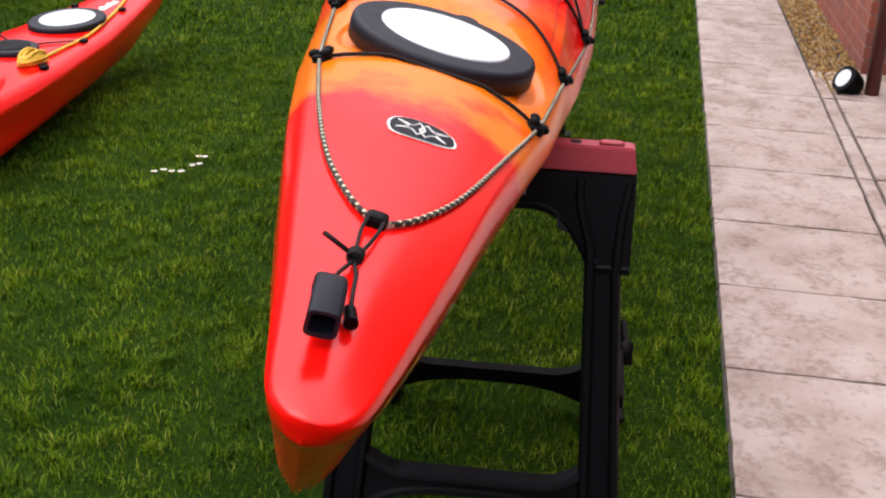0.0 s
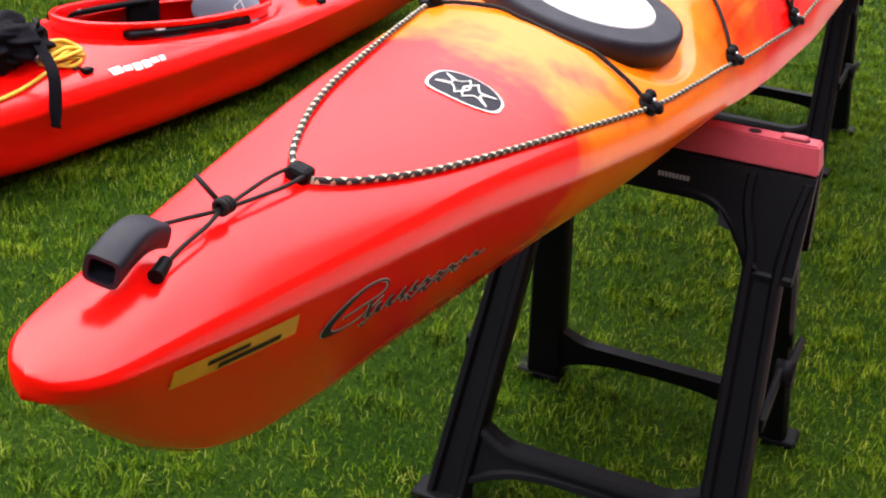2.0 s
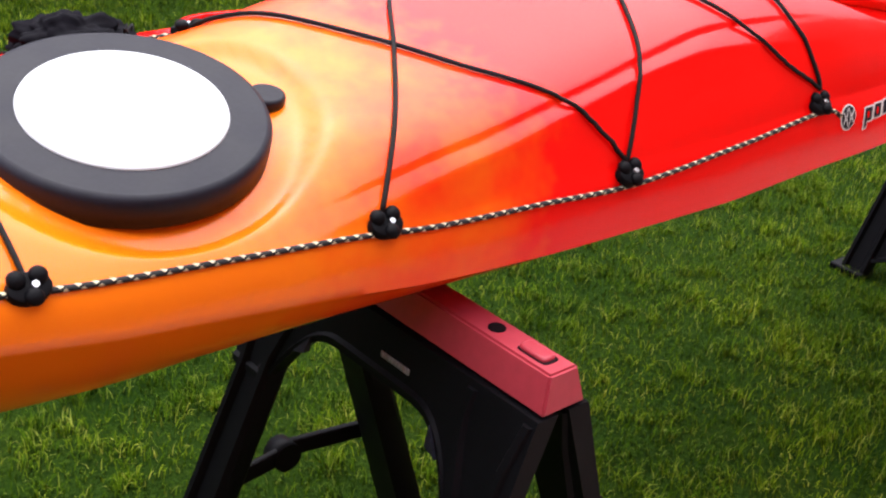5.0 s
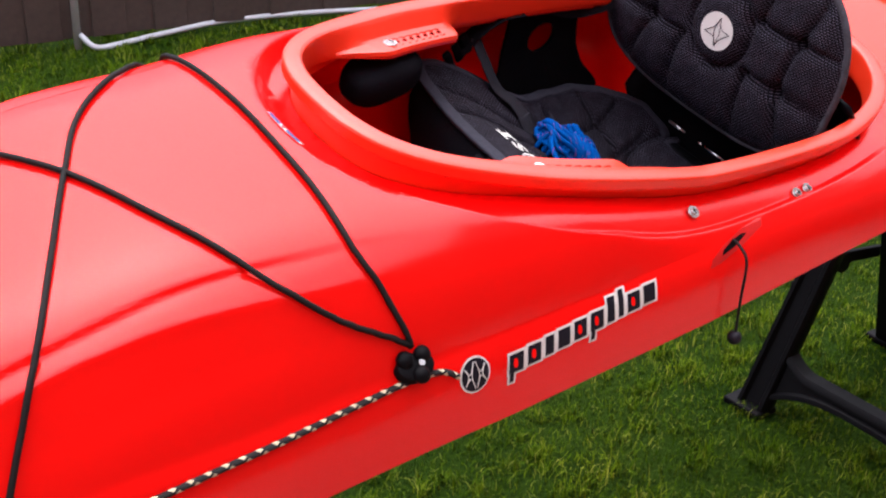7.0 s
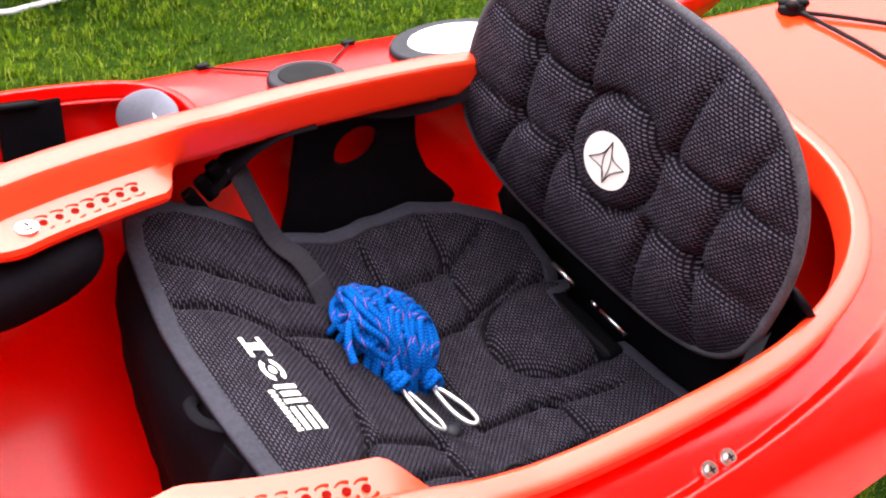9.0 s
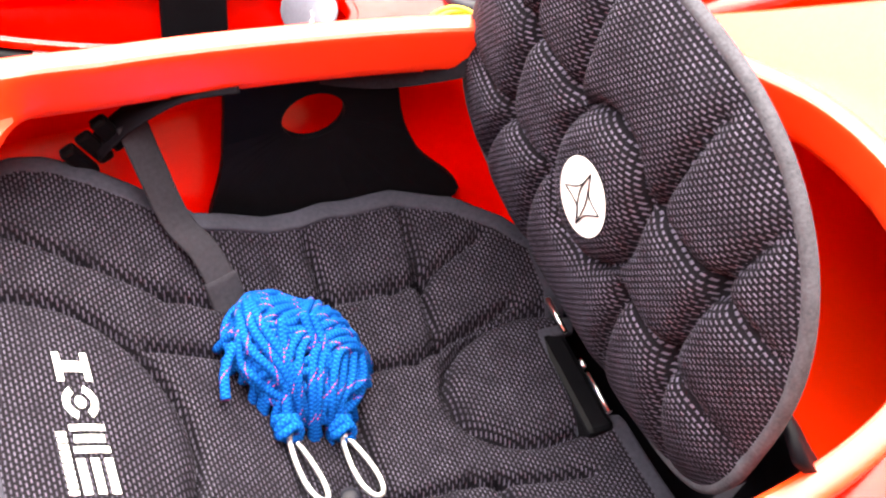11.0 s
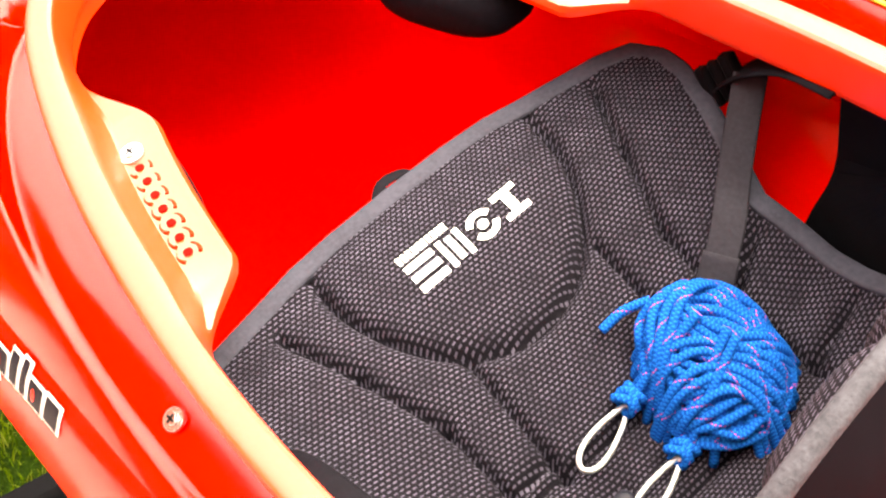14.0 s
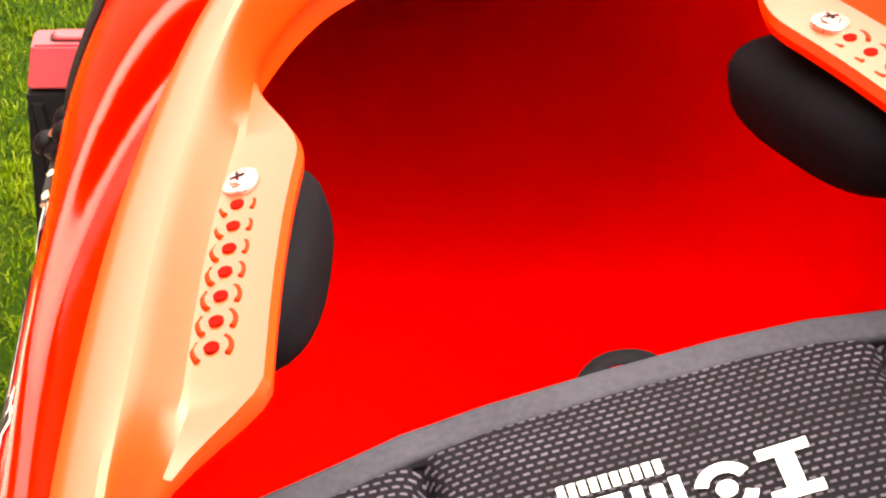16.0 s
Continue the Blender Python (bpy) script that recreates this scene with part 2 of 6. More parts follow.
M_BRICK = brick_material()
M_MORTAR = grained("mortar", (0.30, 0.24, 0.21), 0.95, 80)
M_PIPE = grained("brown_downpipe", (0.10, 0.025, 0.02), 0.35, 40)
M_GRAVEL = material("gravel", (0.4, 0.25, 0.1), 0.85)
_n = Nodes(M_GRAVEL)
_r = _n.t.nodes.new("ShaderNodeNewGeometry").outputs["Random Per Island"]
_n.color(_n.ramp(_r, [(0.0, (0.20, 0.09, 0.02)), (0.4, (0.32, 0.17, 0.04)), (0.75, (0.42, 0.27, 0.10)), (1.0, (0.36, 0.29, 0.19))]))
M_FENCE = grained("dark_fence_board", (0.055, 0.035, 0.028), 0.85, 30)
M_GRASS = material("grass_blade", (0.07, 0.13, 0.02), 0.8, 0.0, 0.04)
_n = Nodes(M_GRASS)
_r = _n.t.nodes.new("ShaderNodeNewGeometry").outputs["Random Per Island"]
_pc = _n.noise(4.0, _n.coords("Object"), 6.0, 0.7)
_c = _n.ramp(_r, [(0.0, (0.020, 0.052, 0.001)), (0.45, (0.064, 0.130, 0.003)), (0.8, (0.132, 0.200, 0.009)), (1.0, (0.24, 0.28, 0.055))])
_pb = _n.noise(1.3, _n.coords("Object"), 3.0, 0.6)
_c = _n.mix(1.0, _c, _n.ramp(_pc, [(0.36, (0.52, 0.62, 0.5)), (0.66, (1.55, 1.38, 1.2))]), "MULTIPLY")
_n.color(_n.mix(1.0, _c, _n.ramp(_pb, [(0.35, (0.66, 0.74, 0.7)), (0.65, (1.08, 1.02, 0.95))]), "MULTIPLY"))

# ---------------------------------------------------------------- kayak on the trestles
KM = Matrix.Translation((0, 0, 0.95)) @ Matrix.Rotation(radians(15.1), 4, "X")


class Shape:
    """Smooth profiles of a kayak along its length: half beam, crease, deck crest, keel, chine."""

    def __init__(self, beam, crease, crest, keel, chine_w, chine_z, rise, rim=None, soft=0.03, shoulder=0.87):
        self.xs = np.arange(-0.1, 5.2, 0.004)
        self.soft, self.rim, self.ts = soft, rim, shoulder
        self.b = self.table(beam, 0.012)
        self.g, self.d, self.k = self.table(crease), self.table(crest), self.table(keel, 0.02)
        self.cw, self.cz, self.hs = self.table(chine_w), self.table(chine_z), self.table(rise)
        self.x0, self.x1 = beam[0][0], beam[-1][0]

    def table(self, pts, soft=None):
        v = np.interp(self.xs, [p[0] for p in pts], [p[1] for p in pts])
        s = (soft or self.soft) / 0.004
        ker = np.exp(-0.5 * (np.arange(-int(3 * s), int(3 * s) + 1) / s) ** 2)
        ker /= ker.sum()
        return np.convolve(np.pad(v, len(ker) // 2, mode="edge"), ker, "valid")

    def at(self, arr, x):
        return float(np.interp(x, self.xs, arr))

    def hole(self, x):
        return self.rim.half(x, 0.012) if self.rim else 0.0

    def deck(self, x, y):
        """The height of the deck at x, y."""
        y = abs(y)
        b, g, d = max(self.at(self.b, x), 1e-4), self.at(self.g, x), self.at(self.d, x)
        zs, ys, yi = g + self.at(self.hs, x), self.ts * b, 0.0
        if self.rim:
            yi = 0.205 * float(smoothstep(self.rim.x0 - 0.14, self.rim.x0 + 0.26, x) * (1 - smoothstep(self.rim.x1 - 0.22, self.rim.x1 + 0.14, x)))
        if y <= ys:
            t = max(0.0, (y - yi) / max(ys - yi, 1e-4))
            z = d - (d - zs) * t ** self.flat(x)
        else:
            k = min(1.0, (y - ys) / (b - ys))
            z = zs + (g - zs) * (0.35 * k + 0.65 * k ** 2.2)
        return z + self.relief(x, y)

    def relief(self, x, y):
        return 0.0

    def shift(self, x):
        return 0.0

    def flat(self, x):
        return 2.0

    def flare(self, x):
        return 0.8

    def hull(self, x):
        b, g, k = self.at(self.b, x), self.at(self.g, x), self.at(self.k, x)
        cw, cz = self.at(self.cw, x) * b, min(self.at(self.cz, x), g - 0.004)
        pts = catmull([(0, b, g), (0, b * 0.5 + max(cw, self.flare(x) * b) * 0.5, g * 0.55 + cz * 0.45), (0, cw, cz), (0, cw * 0.5, k * 0.72 + cz * 0.28), (0, 0, k)], 5)
        return [(p.y, p.z) for p in pts[1:]]

    def body(self, name, mat, parent, step=0.02, ny=34):
        xs = list(np.arange(self.x0 + 0.001, self.x0 + 0.09, 0.006)) + list(np.arange(self.x0 + 0.09, self.x1 - 0.06, step)) + list(np.arange(self.x1 - 0.06, self.x1, 0.006))
        xs += list(np.arange(2.172, 2.50, 0.006)) if self.x0 > 0.1 else []
        if self.rim:
            r0, r1 = self.rim.x0 + 0.012, self.rim.x1 - 0.012
            xs = [x for x in xs if not (r0 - 0.024 < x < r0 + 0.06 or r1 - 0.06 < x < r1 + 0.03)]
            xs += [r0 - 0.02, r0 - 0.01, r0] + [r0 + 0.06 * (j / 14) ** 2 for j in range(1, 15)]
            xs += [r1 + 0.02, r1 + 0.01, r1] + [r1 - 0.06 * (j / 14) ** 2 for j in range(1, 15)]
        xs = sorted(xs)
        bm = bmesh.new()
        for sgn in (1, -1):
            rows = []
            for x in xs:
                b, yi = self.at(self.b, x), self.hole(x)
                ys = [yi + (self.ts * b - yi) * j / (ny - 10) for j in range(ny - 9)] + [b * (self.ts + (1 - self.ts) * j / 9) for j in range(1, 10)]
                sec = [(y, self.deck(x, y)) for y in ys] + self.hull(x)
                # the opening follows the rim, which sits a little off the middle
                off = lambda j, y: self.rim.dy * max(0.0, 1 - (y - yi) / 0.05) if yi > 0 and j < len(ys) else 0.0
                rows.append([bm.verts.new((x, sgn * y + self.shift(x) + off(j, y), z)) for j, (y, z) in enumerate(sec)])
            for row in (rows[0], rows[-1]):
                for v in row:
                    v.co.y = self.shift(v.co.x)
            for ra, rb in zip(rows, rows[1:]):
                for j in range(len(ra) - 1):
                    q = (ra[j], ra[j + 1], rb[j + 1], rb[j])
                    bm.faces.new(q if sgn < 0 else q[::-1])
        bmesh.ops.remove_doubles(bm, verts=bm.verts[:], dist=0.0006)
        bmesh.ops.dissolve_degenerate(bm, edges=bm.edges[:], dist=0.0003)
        ob = smooth(part(name, bm, mat, parent), 46)
        so = ob.modifiers.new("thickness", "SOLIDIFY")
        so.thickness, so.offset = 0.005, -1
        return ob


class Rim:
    """Outline of a cockpit's lip, its height and its thigh flanges."""

    def __init__(self, pts, height, x0, x1, flange=(2.29, 2.405, 2.535, 2.60), dy=0.0):
        self.x0, self.x1, self.h, self.flange, self.dy = x0, x1, height, flange, dy
        c = catmull([(p[0], p[1], 0) for p in pts], 24)
        self.cx, self.cy = np.array([p.x for p in c]), np.array([p.y for p in c])
        self.cx = np.maximum.accumulate(self.cx)
        loop = list(zip(self.cx, self.cy))
        full = [Vector((x, y, 0)) for x, y in loop] + [Vector((x, -y, 0)) for x, y in loop[-2:0:-1]]
        # even steps round the loop
        seg = [(full[(i + 1) % len(full)] - full[i]).length for i in range(len(full))]
        tot, n, out, acc, i = sum(seg), 340, [], 0.0, 0
        for k in range(n):
            want = tot * k / n
            while acc + seg[i] < want:
                acc += seg[i]
                i += 1
            out.append(full[i].lerp(full[(i + 1) % len(full)], (want - acc) / max(seg[i], 1e-9)))
        self.loop = out

    def half(self, x, inset=0.0):
        a, b = self.x0 + inset, self.x1 - inset
        if not a < x < b:
            return 0.0
        s = self.x0 + (x - a) / (b - a) * (self.x1 - self.x0)
        return float(np.interp(s, self.cx, self.cy)) * (1 - inset / 0.2275)

    def z(self, x):
        return float(np.interp(x, [p[0] for p in self.h], [p[1] for p in self.h]))

    def width(self, x):
        f = self.flange
        if not f:
            return 0.028
        return 0.028 + 0.038 * float(smoothstep(f[0], f[1], x) * (1 - smoothstep(f[2], f[3], x)))

    def build(self, mat, parent, name="cockpit_rim"):
        bm, n, rings = bmesh.new(), len(self.loop), []
        for i, p in enumerate(self.loop):
            t = (self.loop[(i + 1) % n] - self.loop[i - 1]).normalized()
            out = Vector((-t.y, t.x, 0))
            if out.dot(Vector((p.x - (self.x0 + self.x1) / 2, p.y, 0))) < 0:
                out = -out
            z, w = self.z(p.x), self.width(p.x)
            f = (w - 0.028) / 0.038
            mix = lambda u, v: u + (v - u) * f
            sk = 0.044 + 0.012 * float(1 - smoothstep(2.28, 2.42, p.x))
            prof = [(-0.014, -sk), (-0.011, -0.019), (-0.003, -0.0175), (0.0, -0.014), (0.0005, -0.003), (-0.0006, -0.0006), (-0.0028, 0.0006), (-0.007, 0.0010), (-0.013, 0.0012),
                    (mix(-0.0172, -0.0195), 0.0010), (mix(-0.0198, -0.0222), mix(-0.0006, 0.0002)), (mix(-0.0206, -0.0236), mix(-0.0024, -0.0012)), (mix(-0.0208, -0.0265), mix(-0.006, -0.005)), (mix(-0.0210, -0.0310), mix(-0.014, -0.0125)),
                    (mix(-0.0210, -0.0355), mix(-0.024, -0.0185)), (mix(-0.0208, -0.0390), mix(-0.031, -0.0198)), (mix(-0.0205, -w), mix(-0.035, -0.0195)), (mix(-0.0195, -w - 0.002), mix(-0.0375, -0.024)),
                    (mix(-0.0185, -w - 0.001), mix(-0.038, -0.029)), (mix(-0.017, -w + 0.004), mix(-0.0385, -0.030)), (mix(-0.015, -0.024), mix(-0.039, -0.031)), (-0.013, -0.040)]
            rings.append([bm.verts.new(p + out * o + Vector((0, self.dy, z + h))) for o, h in prof])
        for i in range(n):
            a, b = rings[i], rings[(i + 1) % n]
            for j in range(len(a) - 1):
                bm.faces.new((a[j], b[j], b[j + 1], a[j + 1]))
        bmesh.ops.recalc_face_normals(bm, faces=bm.faces[:])
        return smooth(part(name, bm, mat, parent), 24)


RIM = Rim([(2.228, 0.0), (2.233, 0.050), (2.256, 0.098), (2.310, 0.140), (2.41, 0.179), (2.51, 0.204), (2.63, 0.222), (2.76, 0.2275),
           (2.90, 0.222), (3.01, 0.196), (3.09, 0.155), (3.145, 0.1), (3.168, 0.05), (3.175, 0.0)],
          [(2.2, 0.154), (2.41, 0.123), (2.63, 0.096), (2.9, 0.085), (3.2, 0.08)], 2.228, 3.175, dy=0.010)


class Expedition(Shape):
    def flare(self, x):
        return 0.8 - 0.16 * float(smoothstep(1.5, 2.0, x))

    def flat(self, x):
        return 2.0 + 2.8 * float(smoothstep(1.35, 1.6, x) * (1 - smoothstep(2.2, 2.45, x)))

    def shift(self, x):
        return -0.015 * float(1 - smoothstep(0.15, 0.9, x))

    def relief(self, x, y):
        # raised middle panel on the fore deck, with two curved steps
        z = 0.0
        if 1.35 < x < 2.42:
            e1 = float(np.interp(x, [1.3, 1.47, 1.6, 1.7, 1.8, 1.9, 1.98, 2.05, 2.15, 2.22, 2.28, 2.4], [0.162, 0.162, 0.164, 0.161, 0.157, 0.151, 0.147, 0.151, 0.163, 0.176, 0.200, 0.24]))
            e2 = float(np.interp(x, [1.3, 1.5, 1.66, 1.8, 1.9, 1.97, 2.06, 2.14, 2.2, 2.27, 2.4], [0.188, 0.188, 0.187, 0.180, 0.175, 0.178, 0.188, 0.198, 0.206, 0.223, 0.25]))
            e3 = float(np.interp(x, [1.3, 1.64, 1.8, 1.93, 2.0, 2.06, 2.13, 2.3, 2.4], [0.211, 0.210, 0.207, 0.207, 0.209, 0.213, 0.223, 0.243, 0.265]))
            on = float(smoothstep(1.36, 1.6, x) * (1 - smoothstep(1.98, 2.26, x)))
            up = lambda e, w: float(1 - smoothstep(e, e + w, y))
            shelf = 0.005 * min(1.0, max(0.0, (y - e1 - 0.004) / max(e2 - e1 - 0.004, 0.008)))
            z = on * (0.0048 * up(e1, 0.005) + shelf * (y <= e2) + (0.0165 if y > e2 else 0.0115) * (1 - min(1.0, max(0.0, (y - e2) / max(e3 - e2, 0.01))) ** 0.6) - 0.008)
        # sunken surround of the cockpit
        if 2.1 < x < 3.5:
            r = (abs((x - 2.72) / 0.532) ** 2.4 + (y / 0.255) ** 2.4) ** (1 / 2.4)
            deep = 0.009 + 0.016 * float(1 - smoothstep(2.25, 2.55, x))
            z -= deep * float(1 - smoothstep(0.955, 0.995, r)) * float(1 - smoothstep(3.0, 3.25, x))
        # hatch recess
        r = math.hypot((x - 1.285) / 0.20, y / 0.172)
        z -= 0.012 * float(1 - smoothstep(0.9, 1.0, r))
        return z


MAIN = Expedition(
    beam=[(0.112, 0.0), (0.118, 0.020), (0.135, 0.032), (0.17, 0.041), (0.25, 0.054), (0.33, 0.066), (0.48, 0.090), (0.63, 0.113), (0.85, 0.148), (1.17, 0.196), (1.5, 0.232),
          (1.7, 0.256), (2.0, 0.283), (2.3, 0.294), (2.6, 0.299), (3.0, 0.296), (3.5, 0.26), (4.0, 0.19), (4.4, 0.11), (4.65, 0.05), (4.72, 0.0)],
    crease=[(0.05, 0.016), (0.115, 0.016), (0.2, 0.012), (0.33, 0.002), (0.48, -0.008), (0.63, -0.018), (0.85, -0.043), (1.17, -0.072), (1.5, -0.088), (1.75, -0.080), (2.0, -0.067), (2.3, -0.057),
            (2.6, -0.042), (2.8, -0.029), (3.0, -0.017), (3.6, -0.01), (4.2, 0.01), (4.72, 0.05)],
    crest=[(0.06, 0.016), (0.118, 0.024), (0.2, 0.032), (0.3, 0.036), (0.45, 0.033), (0.8, 0.018), (1.1, 0.018), (1.4, 0.026), (1.62, 0.047), (1.75, 0.070), (1.9, 0.096), (2.0, 0.112), (2.18, 0.128), (2.27, 0.127), (2.41, 0.108), (2.55, 0.080), (2.63, 0.070), (2.9, 0.059),
           (3.2, 0.05), (3.6, 0.06), (4.2, 0.07), (4.72, 0.08)],
    keel=[(0.112, 0.012), (0.135, -0.012), (0.19, -0.068), (0.274, -0.144), (0.376, -0.220), (0.46, -0.262), (0.56, -0.284), (0.7, -0.295), (1.0, -0.29), (1.3, -0.262), (1.5, -0.228), (1.6, -0.222), (1.72, -0.224), (1.95, -0.240), (2.2, -0.243), (3.0, -0.235),
          (3.7, -0.23), (4.3, -0.17), (4.6, -0.06), (4.72, 0.04)],
    chine_w=[(0.1, 0.7), (0.4, 0.62), (0.8, 0.62), (1.2, 0.66), (1.8, 0.69), (2.4, 0.66), (3.0, 0.66), (4.0, 0.66), (4.7, 0.6)],
    chine_z=[(0.112, 0.013), (0.135, 0.0), (0.2, -0.04), (0.4, -0.13), (0.6, -0.19), (0.8, -0.21), (1.2, -0.21), (1.5, -0.183), (1.6, -0.178), (1.72, -0.180), (1.95, -0.178), (2.4, -0.160), (3.0, -0.150), (3.7, -0.14), (4.3, -0.1), (4.72, 0.03)],
    rise=[(0.112, 0.004), (0.2, 0.012), (0.4, 0.022), (0.8, 0.034), (1.1, 0.042), (1.5, 0.062), (1.8, 0.079), (2.2, 0.082), (2.5, 0.080), (2.8, 0.074), (3.2, 0.046), (4.0, 0.04), (4.7, 0.02)],
    rim=RIM)


def on_deck(x, y, lift=0.0):
    return Vector((x, y + MAIN.shift(x), MAIN.deck(x, y) + lift))


kayak = empty("kayak", KM)
tagged(kayak, "red and orange plastic touring kayak resting tilted on two trestles", "kayak")
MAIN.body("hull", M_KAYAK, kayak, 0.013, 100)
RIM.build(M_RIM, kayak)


def oval(bm, cx, cy, a, b, z, h, round_=0.006, n=48, tilt=0.0, sq=2.0, crown=0.0):
    rings = []
    for f, inset in [(0.0, 0.0), (max(0.05, 1 - round_ / h), 0.0), (1.0 - 0.3 * round_ / h, round_ * 0.3), (1.0, round_)]:
        ring = []
        for i in range(n):
            t = 2 * math.pi * i / n
            c, s_ = math.cos(t), math.sin(t)
            x = (a - inset) * math.copysign(abs(c) ** (2 / sq), c)
            y = (b - inset) * math.copysign(abs(s_) ** (2 / sq), s_)
            ring.append(bm.verts.new((cx + x, cy + y, z + f * h + tilt * x)))
        rings.append(ring)
    for ra, rb in zip(rings, rings[1:]):
        for i in range(n):
            bm.faces.new((ra[i], ra[(i + 1) % n], rb[(i + 1) % n], rb[i])).smooth = True
    bm.faces.new(rings[-1])
    bm.faces.new(rings[0][::-1])


def hatch(parent, cx, a, b, z, tilt):
    bm = bmesh.new()
    oval(bm, cx, 0.006, a, b, z - 0.012, 0.034, 0.008, 64, tilt)
    cover = part("hatch_cover", bm, M_HATCH, parent, "black rubber hatch cover")
    bm = bmesh.new()
    oval(bm, cx, 0.006, a * 0.70, b * 0.70, z + 0.020, 0.005, 0.003, 64, tilt)
    part("hatch_lid", bm, M_WHITE, cover, "pale grey lid")
    bm = bmesh.new()
    oval(bm, cx + a + 0.006, -0.015, 0.022, 0.02, z + 0.005 + tilt * a, 0.014, 0.004, 24)
    part("pull_tab", bm, M_HATCH, cover)


hatch(kayak, 1.277, 0.150, 0.147, 0.006, 0.04)

PADS = [(1.102, 0.157), (1.47, 0.198), (1.814, 0.240), (2.189, 0.252)]
M_LINE = material("flecked_line", (0.02, 0.02, 0.02), 0.8)
_n = Nodes(M_LINE)
_uv = _n.sep(_n.coords("UV"))
_a = _n.math("FRACT", _n.math("ADD", _n.math("MULTIPLY", _uv[0], 62.0), _uv[1]))
_b = _n.math("FRACT", _n.math("SUBTRACT", _n.math("MULTIPLY", _uv[0], 62.0), _n.math("MULTIPLY", _uv[1], 2.0)))
_w = _n.math("MULTIPLY", _n.math("LESS_THAN", _a, 0.34), _n.math("LESS_THAN", _b, 0.66))
_n.color(_n.mix(_w, (0.005, 0.005, 0.005), (0.60, 0.55, 0.36)))
_n.bump(_b, 0.5, 0.002)


def draped(pts, lift, n=8):
    out = []
    for p in catmull([(x, y, 0) for x, y in pts], n):
        out.append(on_deck(p.x, p.y, lift))
    return out


def safety_line():
    for s in (1, -1):
        mid = [(0.440, s * 0.008), (0.49, s * 0.035), (0.62, s * 0.075), (0.85, s * 0.119), (1.102, s * 0.162), (1.28, s * 0.184), (1.47, s * 0.205), (1.64, s * 0.227), (1.814, s * 0.248), (2.0, s * 0.258), (2.189, s * 0.261), (2.235, s * 0.270)]
        bm = bmesh.new()
        tube(bm, draped(mid, 0.0040, 14), 0.0031, 8)
        part("deck_line", bm, M_LINE, kayak, "black and yellow flecked safety line")


safety_line()


def bungee(a, b, via=(), name="bungee_cord"):
    way = catmull([(x, y, 0) for x, y in (a, *via, b)], 12 if via else 40)
    n = len(way) - 1
    pts = [on_deck(p.x, p.y, 0.004) for p in way]
    # a stretched cord keeps to the upper hull of the deck's section
    zs = [p.z for p in pts]
    for i in range(1, n):
        best = zs[i]
        for j in range(0, i):
            for k in range(i + 1, n + 1, 3):
                best = max(best, zs[j] + (zs[k] - zs[j]) * (i - j) / (k - j))
        pts[i].z = best
    bm = bmesh.new()
    tube(bm, pts, 0.0029, 8)
    part(name, bm, M_CORD, kayak, "black elastic deck cord")


def P(i, s):
    return (PADS[i][0], s * (PADS[i][1] - 0.008))


bungee(P(0, -1), P(0, 1))
for s in (1, -1):
    bungee(P(1, s), P(2, -s), [(1.54, s * 0.085), (1.61, -s * 0.005), (1.665, -s * 0.088), (1.735, -s * 0.165)] if s > 0 else [(1.531, -0.113), (1.61, -0.005), (1.68, 0.095)])
    bungee(P(2, s), P(3, -s), [(1.904, 0.113), (1.973, 0.02), (2.023, -0.091), (2.068, -0.173), (2.121, -0.215)] if s > 0 else [(1.869, -0.159), (1.918, -0.076), (1.973, 0.02), (2.035, 0.11)])
bungee(P(3, -1), P(3, 1), [(2.172, -0.214), (2.157, -0.167), (2.164, -0.068), (2.168, 0.047), (2.160, 0.167), (2.172, 0.214)])


def deck_fitting(x, y):
    f = empty("deck_fitting")
    f.parent = kayak
    s = 1 if y > 0 else -1
    c = on_deck(x, y)
    m = Matrix.Translation(c) @ Matrix.Rotation(-s * radians(28), 4, "X")
    bm = bmesh.new()
    oval(bm, 0, 0, 0.021, 0.015, 0.0, 0.010, 0.004, 20)
    bmesh.ops.transform(bm, matrix=m, verts=bm.verts[:])
    for dx, dy, rr in ((-0.010, s * -0.008, 0.009), (0.010, s * -0.008, 0.009), (0.0, s * 0.010, 0.009)):
        g = bmesh.ops.create_uvsphere(bm, u_segments=12, v_segments=8, radius=rr)
        for v in g["verts"]:
            v.co = m @ Vector((v.co.x + dx, v.co.y + dy, 0.010 + v.co.z * 0.75))
    f2 = part("fitting_body", bm, M_BLACK, f)
    smooth(f2, 40)
    bm = bmesh.new()
    cylinder(bm, m @ Vector((0.004, 0, 0.009)), m @ Vector((0.004, 0, 0.0138)), 0.0032)
    part("screw", bm, M_STEEL, f2)
    return f


for x, y in PADS:
    for s in (1, -1):
        deck_fitting(x, s * y)


# ---------------------------------------------------------------- marks on the kayak
M_DEEPRED = grained("shaded_red_plastic", (0.55, 0.002, 0.0015), 0.5, 60, 0.15, 0.05)
M_INK = grained("dark_decal", (0.010, 0.010, 0.016), 0.45, 60, 0.2, 0.05, spec=0.12)
M_PALE = grained("pale_decal", (0.72, 0.72, 0.68), 0.45, 60, 0.08, 0.05)
M_YELLOW = grained("yellow_decal", (0.62, 0.42, 0.02), 0.45, 60, 0.15, 0.05)
M_BLUE = grained("blue_decal", (0.03, 0.05, 0.22), 0.45, 60, 0.1, 0.05)
M_REDMARK = grained("red_decal", (0.5, 0.02, 0.03), 0.45, 60, 0.1, 0.05)


